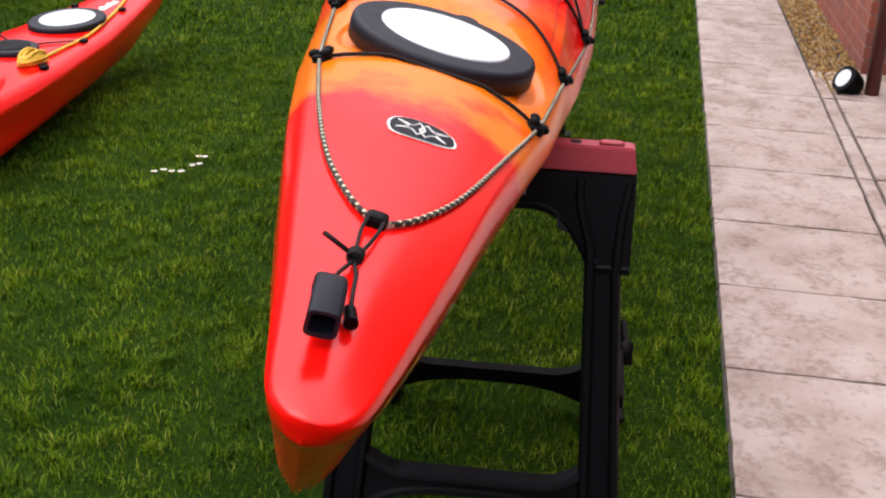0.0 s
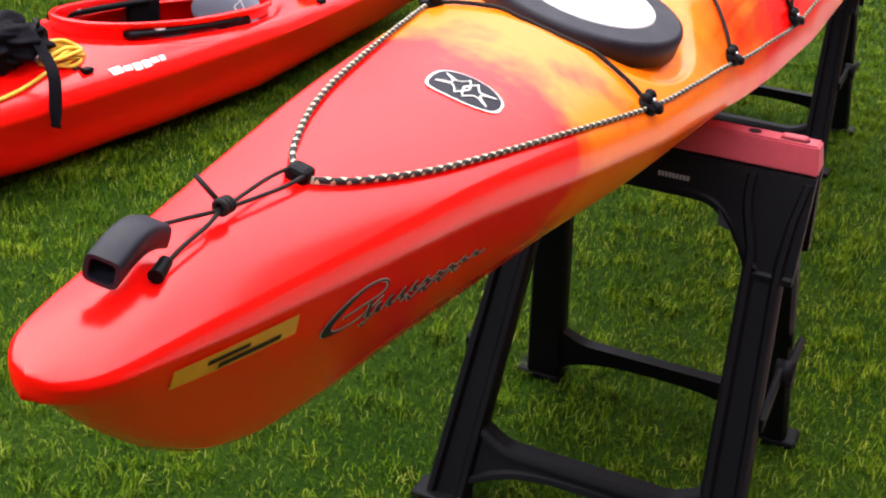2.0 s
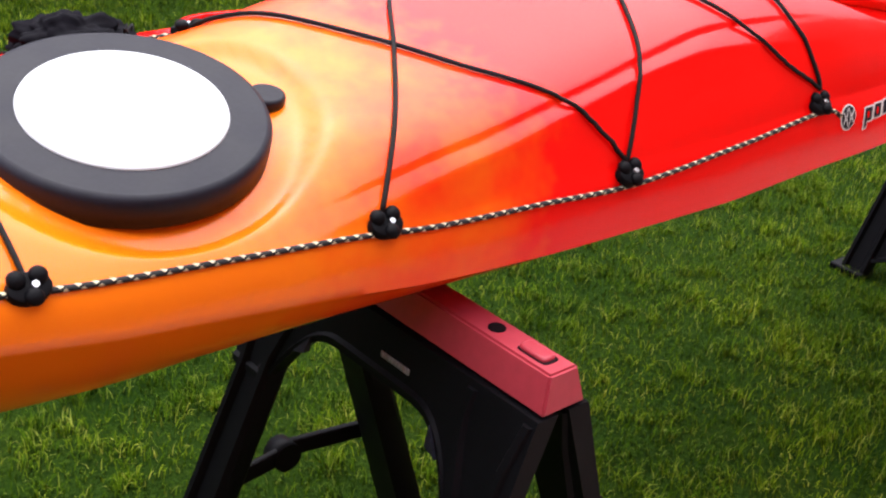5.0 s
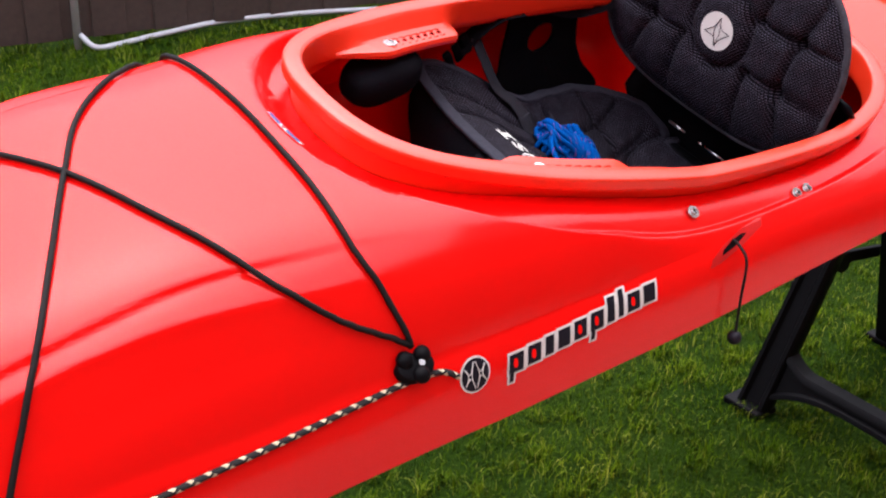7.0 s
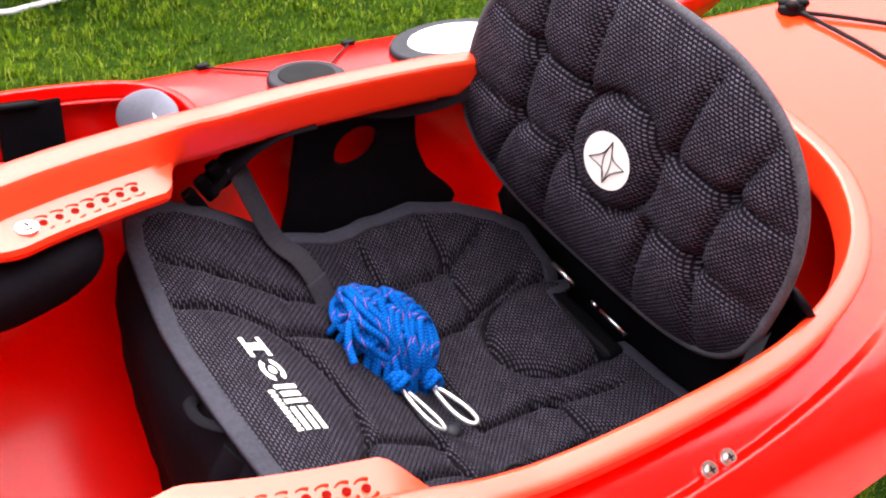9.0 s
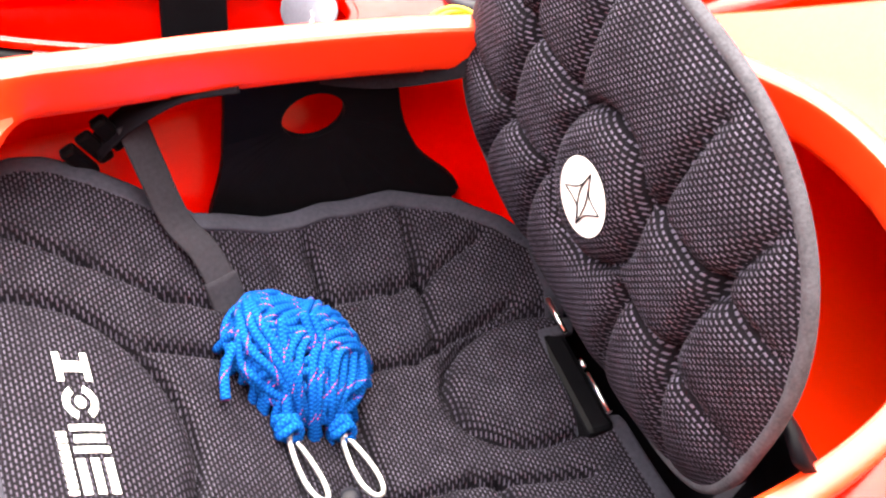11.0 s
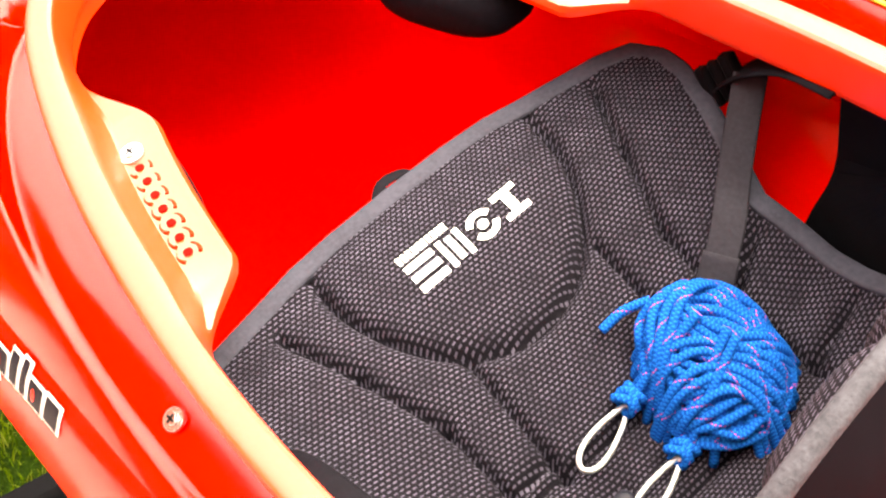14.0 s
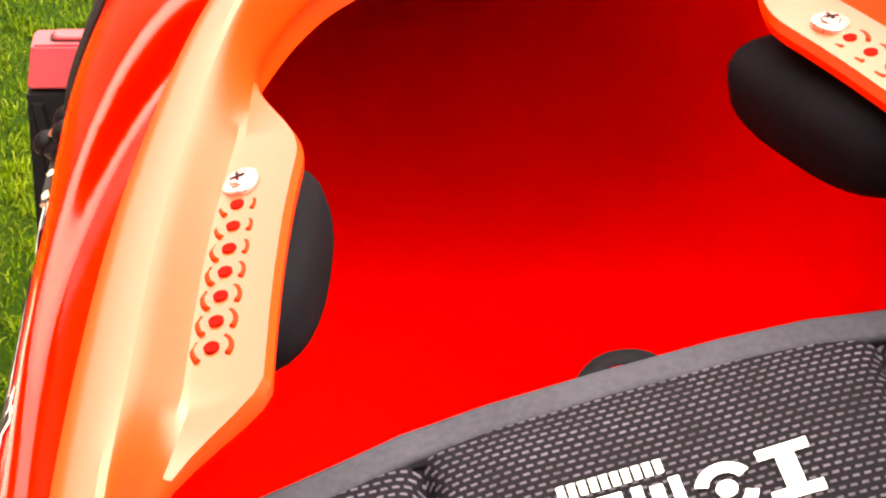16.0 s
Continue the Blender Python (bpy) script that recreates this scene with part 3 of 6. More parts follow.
def blob(bm, centre, outline, place, rings=5):
    """A thin patch bounded by an outline of (u, v) round a centre, laid on a surface by place(u, v)."""
    n, prev = len(outline), None
    c = bm.verts.new(place(*centre))
    for k in range(1, rings + 1):
        f = k / rings
        ring = [bm.verts.new(place(centre[0] + (u - centre[0]) * f, centre[1] + (v - centre[1]) * f)) for u, v in outline]
        for i in range(n):
            j = (i + 1) % n
            if prev is None:
                bm.faces.new((c, ring[i], ring[j]))
            else:
                bm.faces.new((prev[i], ring[i], ring[j], prev[j]))
        prev = ring
    bmesh.ops.recalc_face_normals(bm, faces=bm.faces[:])


def decal(name, polys, mat, place, parent, label=""):
    bm = bmesh.new()
    for poly in polys:
        cu, cv = sum(p[0] for p in poly) / len(poly), sum(p[1] for p in poly) / len(poly)
        blob(bm, (cu, cv), poly, place)
    return part(name, bm, mat, parent, label)


def ell(cu, cv, a, b, n=28, turn=0.0):
    out = []
    for i in range(n):
        t = 2 * math.pi * i / n
        u, v = a * math.cos(t), b * math.sin(t)
        out.append((cu + u * math.cos(turn) - v * math.sin(turn), cv + u * math.sin(turn) + v * math.cos(turn)))
    return out


def rect(u0, u1, v0, v1, lean=0.0, n=3):
    pts = []
    for i in range(n):
        pts.append((u0 + (u1 - u0) * i / n, v0))
    for i in range(n):
        pts.append((u1, v0 + (v1 - v0) * i / n))
    for i in range(n):
        pts.append((u1 - (u1 - u0) * i / n, v1))
    for i in range(n):
        pts.append((u0, v1 - (v1 - v0) * i / n))
    return [(u + lean * (v - v0), v) for u, v in pts]


def side_place(lift):
    """On the side band of the near side: u along the boat, v up the band in metres from v = 0 at the crease."""

    def f(u, v):
        b = MAIN.at(MAIN.b, u)
        pts = []
        for i in range(25):
            y = b * (1 - (1 - MAIN.ts + 0.10) * i / 24)
            pts.append(Vector((u, -y + MAIN.shift(u), MAIN.deck(u, y))))
        d = 0.0
        for p, q in zip(pts, pts[1:]):
            s = (q - p).length
            if d + s >= v:
                r = p.lerp(q, (v - d) / s)
                nn = Vector((0, -(q.z - p.z), (q.y - p.y))).normalized()
                if nn.y > 0:
                    nn = -nn
                return r + nn * lift
            d += s
        return pts[-1] + Vector((0, -lift, lift))

    return f


def hull_place(lift, side=-1):
    """Under the crease: u along the boat, v down the hull in metres."""

    def f(u, v):
        pts = [Vector((u, side * MAIN.at(MAIN.b, u) + MAIN.shift(u), MAIN.at(MAIN.g, u)))] + [Vector((u, side * y + MAIN.shift(u), z)) for y, z in MAIN.hull(u)]
        d = 0.0
        for p, q in zip(pts, pts[1:]):
            s = (q - p).length
            if d + s >= v:
                r = p.lerp(q, (v - d) / s)
                t = (q - p).normalized()
                nn = Vector((0, t.z, -t.y)) * (1 if side < 0 else -1)
                if nn.y * side < 0:
                    nn = -nn
                return r + nn * lift
            d += s
        return pts[-1]

    return f


def deck_place(lift):
    return lambda u, v: on_deck(u, v, lift)


def badge():
    cx, cy = 0.792, -0.013
    ring = catmull([(0.756, 0.020, 0), (0.790, 0.029, 0), (0.818, 0.024, 0), (0.831, 0.002, 0), (0.830, -0.030, 0), (0.812, -0.052, 0), (0.780, -0.055, 0), (0.760, -0.036, 0), (0.752, -0.008, 0)], 6, closed=True)
    shape = [(p.x, p.y) for p in ring]
    grow = lambda k: [(cx + (u - cx) * k, cy + (v - cy) * k) for u, v in shape]
    rim_ = decal("badge_border", [shape], M_PALE, deck_place(0.0012), kayak, "pale border of the bow badge")
    decal("badge_field", [grow(0.93)], M_INK, deck_place(0.0019), rim_)
    on = lambda v, w: on_deck(cx + w, cy + v, 0.0026)
    for sgn in (-1, 1):
        for p, q, r in (((0.031, 0.020), (0.014, 0.010), (0.005, 0.030)), ((0.031, -0.020), (0.014, -0.010), (0.005, -0.030)), ((0.031, 0.020), (0.017, 0.0), (0.031, -0.020)), ((0.005, 0.030), (-0.003, 0.0), (0.005, -0.030))):
            bm = bmesh.new()
            tube(bm, [on(sgn * c.x, 0.82 * c.y) for c in catmull([(*p, 0), (*q, 0), (*r, 0)], 6)], 0.0009, 5)
            part("badge_wing", bm, M_PALE, rim_)
    bm = bmesh.new()
    tube(bm, [on(0.0035 * math.cos(k / 12 * 2 * math.pi), 0.005 * math.sin(k / 12 * 2 * math.pi)) for k in range(12)], 0.0010, 5, closed=True)
    part("badge_eye", bm, M_PALE, rim_)


badge()


def side_marks():
    # round mark and a row of letter-sized blocks along the side
    c0, v0 = 2.255, 0.063
    o = decal("side_mark", [ell(c0, v0, 0.0185, 0.0185)], M_PALE, side_place(0.0010), kayak, "round dark mark with pale edge")
    decal("mark_field", [ell(c0, v0, 0.0165, 0.0165)], M_INK, side_place(0.0016), o)
    for sgn in (-1, 1):
        for p, q, r in (((0.0125, 0.009), (0.006, 0.002), (0.001, 0.0135)), ((0.0125, -0.009), (0.006, -0.002), (0.001, -0.0135)), ((0.0125, 0.009), (0.0085, 0.0), (0.0125, -0.009)), ((0.001, 0.0135), (0.0045, 0.0), (0.001, -0.0135))):
            bm = bmesh.new()
            tube(bm, [side_place(0.0020)(c0 + sgn * c.x, v0 + c.y) for c in catmull([(*p, 0), (*q, 0), (*r, 0)], 5)], 0.0005, 4)
            part("mark_wing", bm, M_PALE, o)
    widths = [0.021, 0.020, 0.014, 0.019, 0.020, 0.021, 0.013, 0.010, 0.021, 0.020]
    drop = [0.009, 0, 0, 0, 0, 0.009, 0, 0, 0, 0]
    high = [0, 0, 0, 0, 0, 0, 0.007, 0.009, 0, 0]
    back, ink, x = [], [], 2.296
    rise = lambda u: 0.049 + (u - 2.296) * 0.062
    for w, d, h in zip(widths, drop, high):
        v = rise(x)
        back.append(rect(x - 0.0025, x + w + 0.001, v - 0.0025, v + 0.0215 + h, 0.12))
        ink.append(rect(x, x + w - 0.0025, v, v + 0.019 + h, 0.12))
        if d:
            back.append(rect(x - 0.0025, x + 0.008, v - d - 0.0025, v, 0.12))
            ink.append(rect(x, x + 0.0055, v - d, v + 0.001, 0.12))
        x += w + 0.0034
    b = decal("side_lettering", back, M_PALE, side_place(0.0010), kayak, "plain dark blocks with pale outline")
    decal("lettering_fill", ink, M_INK, side_place(0.0017), b)
    holes = []
    x = 2.296
    for w, k in zip(widths, (1, 1, 0, 0, 1, 1, 0, 0, 1, 0)):
        if k:
            holes.append(ell(x + w * 0.42, rise(x) + 0.0095, 0.0030, 0.0052, 12))
        x += w + 0.0034
    for h in holes:
        decal("lettering_gap", [h], M_KAYAK2, side_place(0.0022), b)


side_marks()


def hull_marks():
    y = decal("warning_sticker", [rect(0.205, 0.340, 0.013, 0.036, 0.35)], M_YELLOW, hull_place(0.001), kayak, "yellow sticker with dark bars")
    decal("sticker_print", [rect(0.255, 0.325, 0.026, 0.032, 0.2), rect(0.240, 0.285, 0.018, 0.023, 0.2)], M_INK, hull_place(0.0018), y)
    # the name: a broad swirl and a running squiggle of pen strokes, each with a thin pale edge
    def at(cx, cy):
        k = cx - 36
        return 0.400 + 0.00030 * k + 2.2e-7 * k * k, (cy - 297 + 0.193 * cx) * 0.00056 + 0.000022 * k

    def stroke(name, pts, width, parent=None, label=""):
        line = catmull([(*at(*p), 0) for p in pts], 5)
        n = len(line)
        for grow, mat, lift in ((0.0010, M_PALE, 0.0009), (0.0, M_INK, 0.0016)):
            bm, pl, prev = bmesh.new(), hull_place(lift), None
            for i, c in enumerate(line):
                t = (line[min(i + 1, n - 1)] - line[max(i - 1, 0)]).normalized()
                w = width(i / (n - 1)) + grow
                row = [bm.verts.new(pl(c.x - t.y * w * q, c.y + t.x * w * q)) for q in (1, 0, -1)]
                if prev:
                    for j in (0, 1):
                        bm.faces.new((prev[j], prev[j + 1], row[j + 1], row[j]))
                prev = row
            bmesh.ops.recalc_face_normals(bm, faces=bm.faces[:])
            parent = part(name if mat is M_INK else name + "_edge", bm, mat, parent or kayak, label if mat is M_INK else "")

    stroke("name_swirl", [(105, 364), (170, 342), (235, 320), (260, 303), (246, 289), (205, 288), (140, 306), (75, 345), (42, 382), (62, 396), (112, 393), (170, 378), (212, 360)],
           lambda f: 0.0010 + 0.0056 * math.exp(-((f - 0.66) / 0.13) ** 2), label="dark swirl of the name")
    stroke("name_stroke", [(212, 330), (226, 346), (240, 361), (254, 362)], lambda f: 0.0022 * math.sin(math.pi * (0.1 + 0.8 * f)) + 0.0006)
    stroke("name_stroke", [(268, 318), (246, 334), (222, 352), (204, 366)], lambda f: 0.0011)
    run = []
    for i in range(53):
        f = i / 52
        run.append((258 + 415 * f + 7 * math.sin(2 * math.pi * 9 * f + 1.2), 349 - 106 * f - (17 - 8 * f) * math.sin(2 * math.pi * 9 * f) * (0.75 + 0.25 * math.sin(7 * f))))
    stroke("name_squiggle", run, lambda f: 0.0018 + 0.0009 * math.sin(2 * math.pi * 18 * f))
    stroke("name_stroke", [(268, 350), (262, 368), (250, 384), (236, 381)], lambda f: 0.0013)
    low = [(390 + 210 * i / 24, 343 - 66 * i / 24 - 8 * math.sin(2 * math.pi * 4 * i / 24)) for i in range(25)]
    stroke("name_stroke", low, lambda f: 0.0016 * math.sin(math.pi * (0.1 + 0.85 * f)) + 0.0005)


hull_marks()


def small_flag():
    """A flag sticker on the step round the front of the cockpit."""
    def place(lift):
        def f(u, v):
            # u along the edge, v down the step
            y = u
            x = 2.72 - 0.532 * (1 - abs(y / 0.255) ** 2.4) ** (1 / 2.4)
            x += v + 0.001
            return on_deck(x, y, 0) + Vector((-0.35 * lift, 0, lift))
        return f
    # the step is narrow, so the sticker wraps from its edge into the gutter
    o = decal("flag_sticker", [rect(-0.030, 0.030, 0.000, 0.014)], M_PALE, place(0.0012), kayak, "small blue, white and red flag sticker")
    for u0, u1 in ((-0.028, -0.006), (0.006, 0.028)):
        for v0, v1 in ((0.0005, 0.0055), (0.0085, 0.0135)):
            decal("flag_corner", [rect(u0, u1, v0, v1)], M_BLUE, place(0.0018), o)
    decal("flag_stripe", [rect(-0.0022, 0.0022, 0.0003, 0.0137)], M_REDMARK, place(0.0022), o)
    decal("flag_stripe", [rect(-0.029, 0.029, 0.0062, 0.0078)], M_REDMARK, place(0.0023), o)


small_flag()


def screw_head(p, nrm, r=0.0075, parent=None, washer=True):
    m = Matrix.Translation(p) @ Vector(nrm).to_track_quat("Z", "Y").to_matrix().to_4x4()
    bm = bmesh.new()
    if washer:
        cylinder(bm, m @ Vector((0, 0, -0.002)), m @ Vector((0, 0, 0.0016)), r, r, 20)
    cylinder(bm, m @ Vector((0, 0, 0)), m @ Vector((0, 0, 0.0036)), r * 0.62, r * 0.5, 16)
    ob = part("bolt", bm, M_STEEL, parent or kayak, "steel bolt")
    bm = bmesh.new()
    box(bm, -r * 0.42, r * 0.42, -r * 0.09, r * 0.09, 0.003, 0.0039, 0, m)
    box(bm, -r * 0.09, r * 0.09, -r * 0.42, r * 0.42, 0.003, 0.0039, 0, m)
    part("drive_recess", bm, M_BLACK, ob)
    return ob


for s in (-1, 1):
    for x, y in ((2.6, 0.224), (2.782, 0.240), (2.804, 0.239)):
        screw_head(on_deck(x, s * y, 0.001), (0, s * 0.45, 0.9))
    for x, f in ((1.69, 0.016), (1.995, 0.014), (2.36, 0.014)):
        p = hull_place(0.0005, s)(x, f)
        screw_head(p, (0, s, -0.2), 0.0045)


def slot_and_toggle():
    # a long wedge on the side, flat: recess shade painted dark red, opening black
    pl, into = side_place(0.0008), side_place(0.0014)
    r = decal("slot_recess", [[(2.594, 0.066), (2.612, 0.067), (2.650, 0.075), (2.692, 0.086), (2.697, 0.095), (2.690, 0.097), (2.655, 0.0935), (2.620, 0.084), (2.600, 0.075)]], M_DEEPRED, pl, kayak, "long wedge-shaped recess, its shade painted dark red")
    decal("slot_opening", [[(2.616, 0.0745), (2.640, 0.0785), (2.664, 0.0865), (2.656, 0.0885), (2.636, 0.0860), (2.619, 0.0795)]], M_BLACK, into, r, "black slot opening")
    top = pl(2.640, 0.086)
    bm = bmesh.new()
    tube(bm, catmull([top, top + Vector((-0.002, -0.012, 0.000)), Vector((2.632, -0.293, 0.030)), Vector((2.631, -0.305, -0.012)), Vector((2.630, -0.318, -0.056))], 6), 0.0017, 6)
    c = part("toggle_cord", bm, M_CORD, kayak, "thin black cord with a ball end")
    bm = bmesh.new()
    bmesh.ops.create_uvsphere(bm, u_segments=16, v_segments=10, radius=0.0085, matrix=Matrix.Translation((2.630, -0.319, -0.062)))
    smooth(part("toggle_ball", bm, M_HATCH, c))


slot_and_toggle()


def carry_handle():
    h = empty("carry_handle")
    h.parent = kayak
    bm = bmesh.new()
    n, rings = 14, []
    for i in range(n + 1):
        t = i / n
        c = Vector((0.193 + 0.064 * t, -0.001 + 0.007 * t, 0.050 + 0.010 * math.sin(math.pi * t)))
        w, hh = 0.0122, 0.0105
        ring = []
        for j in range(16):
            a = 2 * math.pi * j / 16
            sg = lambda v: math.copysign(abs(v) ** 0.45, v)
            ring.append(bm.verts.new(c + Vector((-0.2 * sg(math.cos(a)) * w, sg(math.cos(a)) * w, sg(math.sin(a)) * hh))))
        rings.append(ring)
    for ra, rb in zip(rings, rings[1:]):
        for j in range(16):
            bm.faces.new((ra[j], ra[(j + 1) % 16], rb[(j + 1) % 16], rb[j]))
    bm.faces.new(rings[-1])
    # hollow front end
    c0 = Vector((0.193, -0.001, 0.050))
    inner = [bm.verts.new(c0 + (v.co - c0) * 0.74) for v in rings[0]]
    deep = [bm.verts.new(v.co + Vector((0.03, 0.006, 0.002))) for v in inner]
    for j in range(16):
        k = (j + 1) % 16
        bm.faces.new((rings[0][k], rings[0][j], inner[j], inner[k]))
        bm.faces.new((inner[k], inner[j], deep[j], deep[k]))
    bm.faces.new(deep)
    bmesh.ops.recalc_face_normals(bm, faces=bm.faces[:])
    smooth(part("grip", bm, M_HATCH, h, "hollow black moulded grip"), 50)
    bm = bmesh.new()
    tube(bm, catmull([(0.228, -0.019, 0.040), (0.236, -0.017, 0.041), (0.246, -0.014, 0.042)], 6), lambda t: 0.0058 - 0.001 * t, 10)
    part("toggle", bm, M_BLACK, h)
    bm = bmesh.new()
    k = Vector((0.331, -0.003, 0.044))
    tube(bm, catmull([(0.440, -0.014, 0.041), (0.40, -0.012, 0.041), k, (0.29, 0.003, 0.049), (0.254, 0.005, 0.056)], 8), 0.0018, 7)
    tube(bm, catmull([(0.440, 0.000, 0.041), (0.40, 0.002, 0.042), k, (0.30, -0.009, 0.045), (0.27, -0.012, 0.044), (0.240, -0.016, 0.041)], 8), 0.0018, 7)
    part("handle_cord", bm, M_CORD, h, "thin black cord loop")
    bm = bmesh.new()
    for q in range(3):
        pts = [k + Vector((0.0045 * (q - 1), 0.0055 * math.cos(a), 0.003 + 0.0048 * math.sin(a))) for a in np.linspace(0, 2 * math.pi, 13)[:-1]]
        tube(bm, pts, 0.0022, 6, closed=True)
    tube(bm, [k + Vector((0, 0.005, 0.004)), k + Vector((0.002, 0.022, 0.010)), k + Vector((0.004, 0.030, 0.012))], 0.0022, 6)
    part("cord_knot", bm, M_CORD, h)
    bm = bmesh.new()
    box(bm, 0.430, 0.450, -0.017, 0.004, 0.030, 0.045, 0.005)
    part("cord_eye", bm, M_BLACK, h)


carry_handle()


def rear_deck():
    pads = [(3.42, 0.205), (3.80, 0.165)]
    for x, y in pads:
        for s in (1, -1):
            deck_fitting(x, s * y)
    for s in (1, -1):
        bungee((3.42, s * 0.195), (3.80, -s * 0.155))
    bungee((3.42, -0.195), (3.42, 0.195))


rear_deck()


def thigh_fittings(s):
    for j in range(8):
        f = j / 7
        x, yy = 2.433 + 0.093 * f, 0.131 + 0.021 * f + (0.012 if s > 0 else 0.0)
        z = RIM.z(x) - 0.0195 + 0.0008
        if j == 0:
            screw_head(Vector((x, s * yy, z + 0.001)), (0, s * 0.15, 1), 0.0085)
            continue
        # flush disc, not bored: the hole's darkness is painted in deep red
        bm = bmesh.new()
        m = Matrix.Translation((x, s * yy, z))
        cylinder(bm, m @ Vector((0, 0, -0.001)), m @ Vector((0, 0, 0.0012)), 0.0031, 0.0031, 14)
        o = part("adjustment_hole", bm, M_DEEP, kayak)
        # crescents coloured darker than the flange to carry the collar's shading
        bm = bmesh.new()
        for a0 in (47, 227):
            pts = [m @ Vector((0.0078 * math.cos(math.radians(a0 + 86 * q / 8)), s * 0.0078 * math.sin(math.radians(a0 + 86 * q / 8)), -0.0002)) for q in range(9)]
            tube(bm, pts, 0.0013, 6)
        part("hole_collar", bm, M_GROOVE, o)
    # foam knee pad under the flange
    bm = bmesh.new()
    bmesh.ops.create_uvsphere(bm, u_segments=28, v_segments=16, radius=1.0)
    for v in bm.verts:
        sg = lambda q: math.copysign(abs(q) ** 0.7, q)
        v.co = Vector((2.434 + 0.062 * sg(v.co.x), s * (0.143 - 0.034 * sg(v.co.y)) + 0.006, 0.056 + 0.027 * sg(v.co.z)))
        v.co.y += s * 0.22 * (v.co.x - 2.434)
    smooth(part("knee_pad", bm, M_BLACKCLOTH, kayak, "black foam knee pad"))


# reds that hold the shade of the holes and of their collars
M_DEEP = grained("hole_shade_red", (0.12, 0.003, 0.002), 0.85, 80, 0.1, spec=0.03)
M_GROOVE = grained("collar_shade_red", (0.42, 0.018, 0.006), 0.8, 80, 0.1, spec=0.05)
thigh_fittings(1)
thigh_fittings(-1)

# ---------------------------------------------------------------- seat


def mesh_cloth(name, cu=205.0, cv=335.0, light=0.088):
    m = material(name, (0.012, 0.012, 0.013), 0.8, 0.0, 0.06)
    n = Nodes(m)
    uv = n.sep(n.coords("UV"))
    v = n.math("MULTIPLY", uv[1], cv)
    row = n.math("FLOOR", v)
    u = n.math("ADD", n.math("MULTIPLY", uv[0], cu), n.math("MULTIPLY", row, 0.5))
    fu, fv = n.math("ABSOLUTE", n.math("SUBTRACT", n.math("FRACT", u), 0.5)), n.math("ABSOLUTE", n.math("SUBTRACT", n.math("FRACT", v), 0.5))
    on = n.math("MULTIPLY", n.math("LESS_THAN", fu, 0.30), n.math("LESS_THAN", fv, 0.17))
    wear = n.noise(60.0, n.coords("UV"), 3.0)
    tone = n.ramp(wear, [(0.3, (light * 0.40, light * 0.36, light * 0.50)), (0.7, (light * 0.98, light * 0.88, light * 1.22))])
    n.color(n.mix(on, (0.0055, 0.0046, 0.0070), tone))
    n.bump(n.math("MULTIPLY", on, -1.0), 0.5, 0.002)
    return m


M_MESH = mesh_cloth("spacer_mesh")
# same cloth with brighter threads: the backrest's sheen is put into the colour
M_BACKMESH = mesh_cloth("sheen_bright_spacer_mesh", light=0.125)
M_PIPING = grained("grey_binding", (0.033, 0.033, 0.045), 0.75, 260, 0.3, 0.4, spec=0.08)
M_BACKING = grained("grey_black_nylon", (0.0030, 0.0027, 0.0042), 0.5, 120, 0.2, 0.2, spec=0.05)
M_EDGING = grained("pale_grey_binding", (0.052, 0.052, 0.062), 0.75, 420, 0.45, 0.6, spec=0.08)


def groove(d, w=0.006, depth=0.008):
    return -depth * (0.20 * math.exp(-(d / (1.5 * w)) ** 2) + 0.80 * math.exp(-abs(d) / (0.5 * w)))


def seg_dist(px_, py_, ax, ay, bx, by):
    dx, dy = bx - ax, by - ay
    t = max(0.0, min(1.0, ((px_ - ax) * dx + (py_ - ay) * dy) / (dx * dx + dy * dy)))
    return math.hypot(px_ - ax - t * dx, py_ - ay - t * dy)


SEAT_X = [2.46, 2.517, 2.56, 2.58, 2.60, 2.65, 2.70, 2.75, 2.82, 2.90, 2.97]
SEAT_Z = [0.012, 0.010, -0.006, -0.014, -0.024, -0.055, -0.088, -0.121, -0.128, -0.124, -0.114]
SEAT_R = [0.005, 0.006, 0.010, 0.014, 0.018, 0.030, 0.042, 0.048, 0.042, 0.038, 0.035]
SEAT_MID = 0.020
# stitched seams: along, out from the middle, along, out from the middle
SEAMS = [(2.551, 0.152, 2.600, 0.130), (2.600, 0.130, 2.655, 0.108), (2.655, 0.108, 2.716, 0.104), (2.632, 0.064, 2.718, 0.066), (2.704, 0.066, 2.711, 0.122), (2.711, 0.122, 2.697, 0.172),
         (2.719, 0.0, 2.714, 0.104), (2.777, 0.0, 2.777, 0.054), (2.783, 0.116, 2.778, 0.185), (2.868, 0.120, 2.865, 0.190), (2.716, 0.113, 2.784, 0.114), (2.784, 0.114, 2.841, 0.117), (2.841, 0.117, 2.869, 0.121),
         (2.869, 0.121, 2.926, 0.143), (2.777, 0.056, 2.841, 0.056), (2.841, 0.056, 2.861, 0.063), (2.861, 0.063, 2.930, 0.080), (2.861, 0.063, 2.866, 0.118)]


def seat_height(x, y):
    return seat_base(x, y) + seat_seams(x, y) * float(smoothstep(0.0, 0.03, seat_half(x) - abs(y)) * smoothstep(0.0, 0.025, x - seat_front(y)))


def seat_base(x, y):
    return float(np.interp(x, SEAT_X, SEAT_Z)) + float(np.interp(x, SEAT_X, SEAT_R)) * (abs(y) / 0.19) ** 2.2


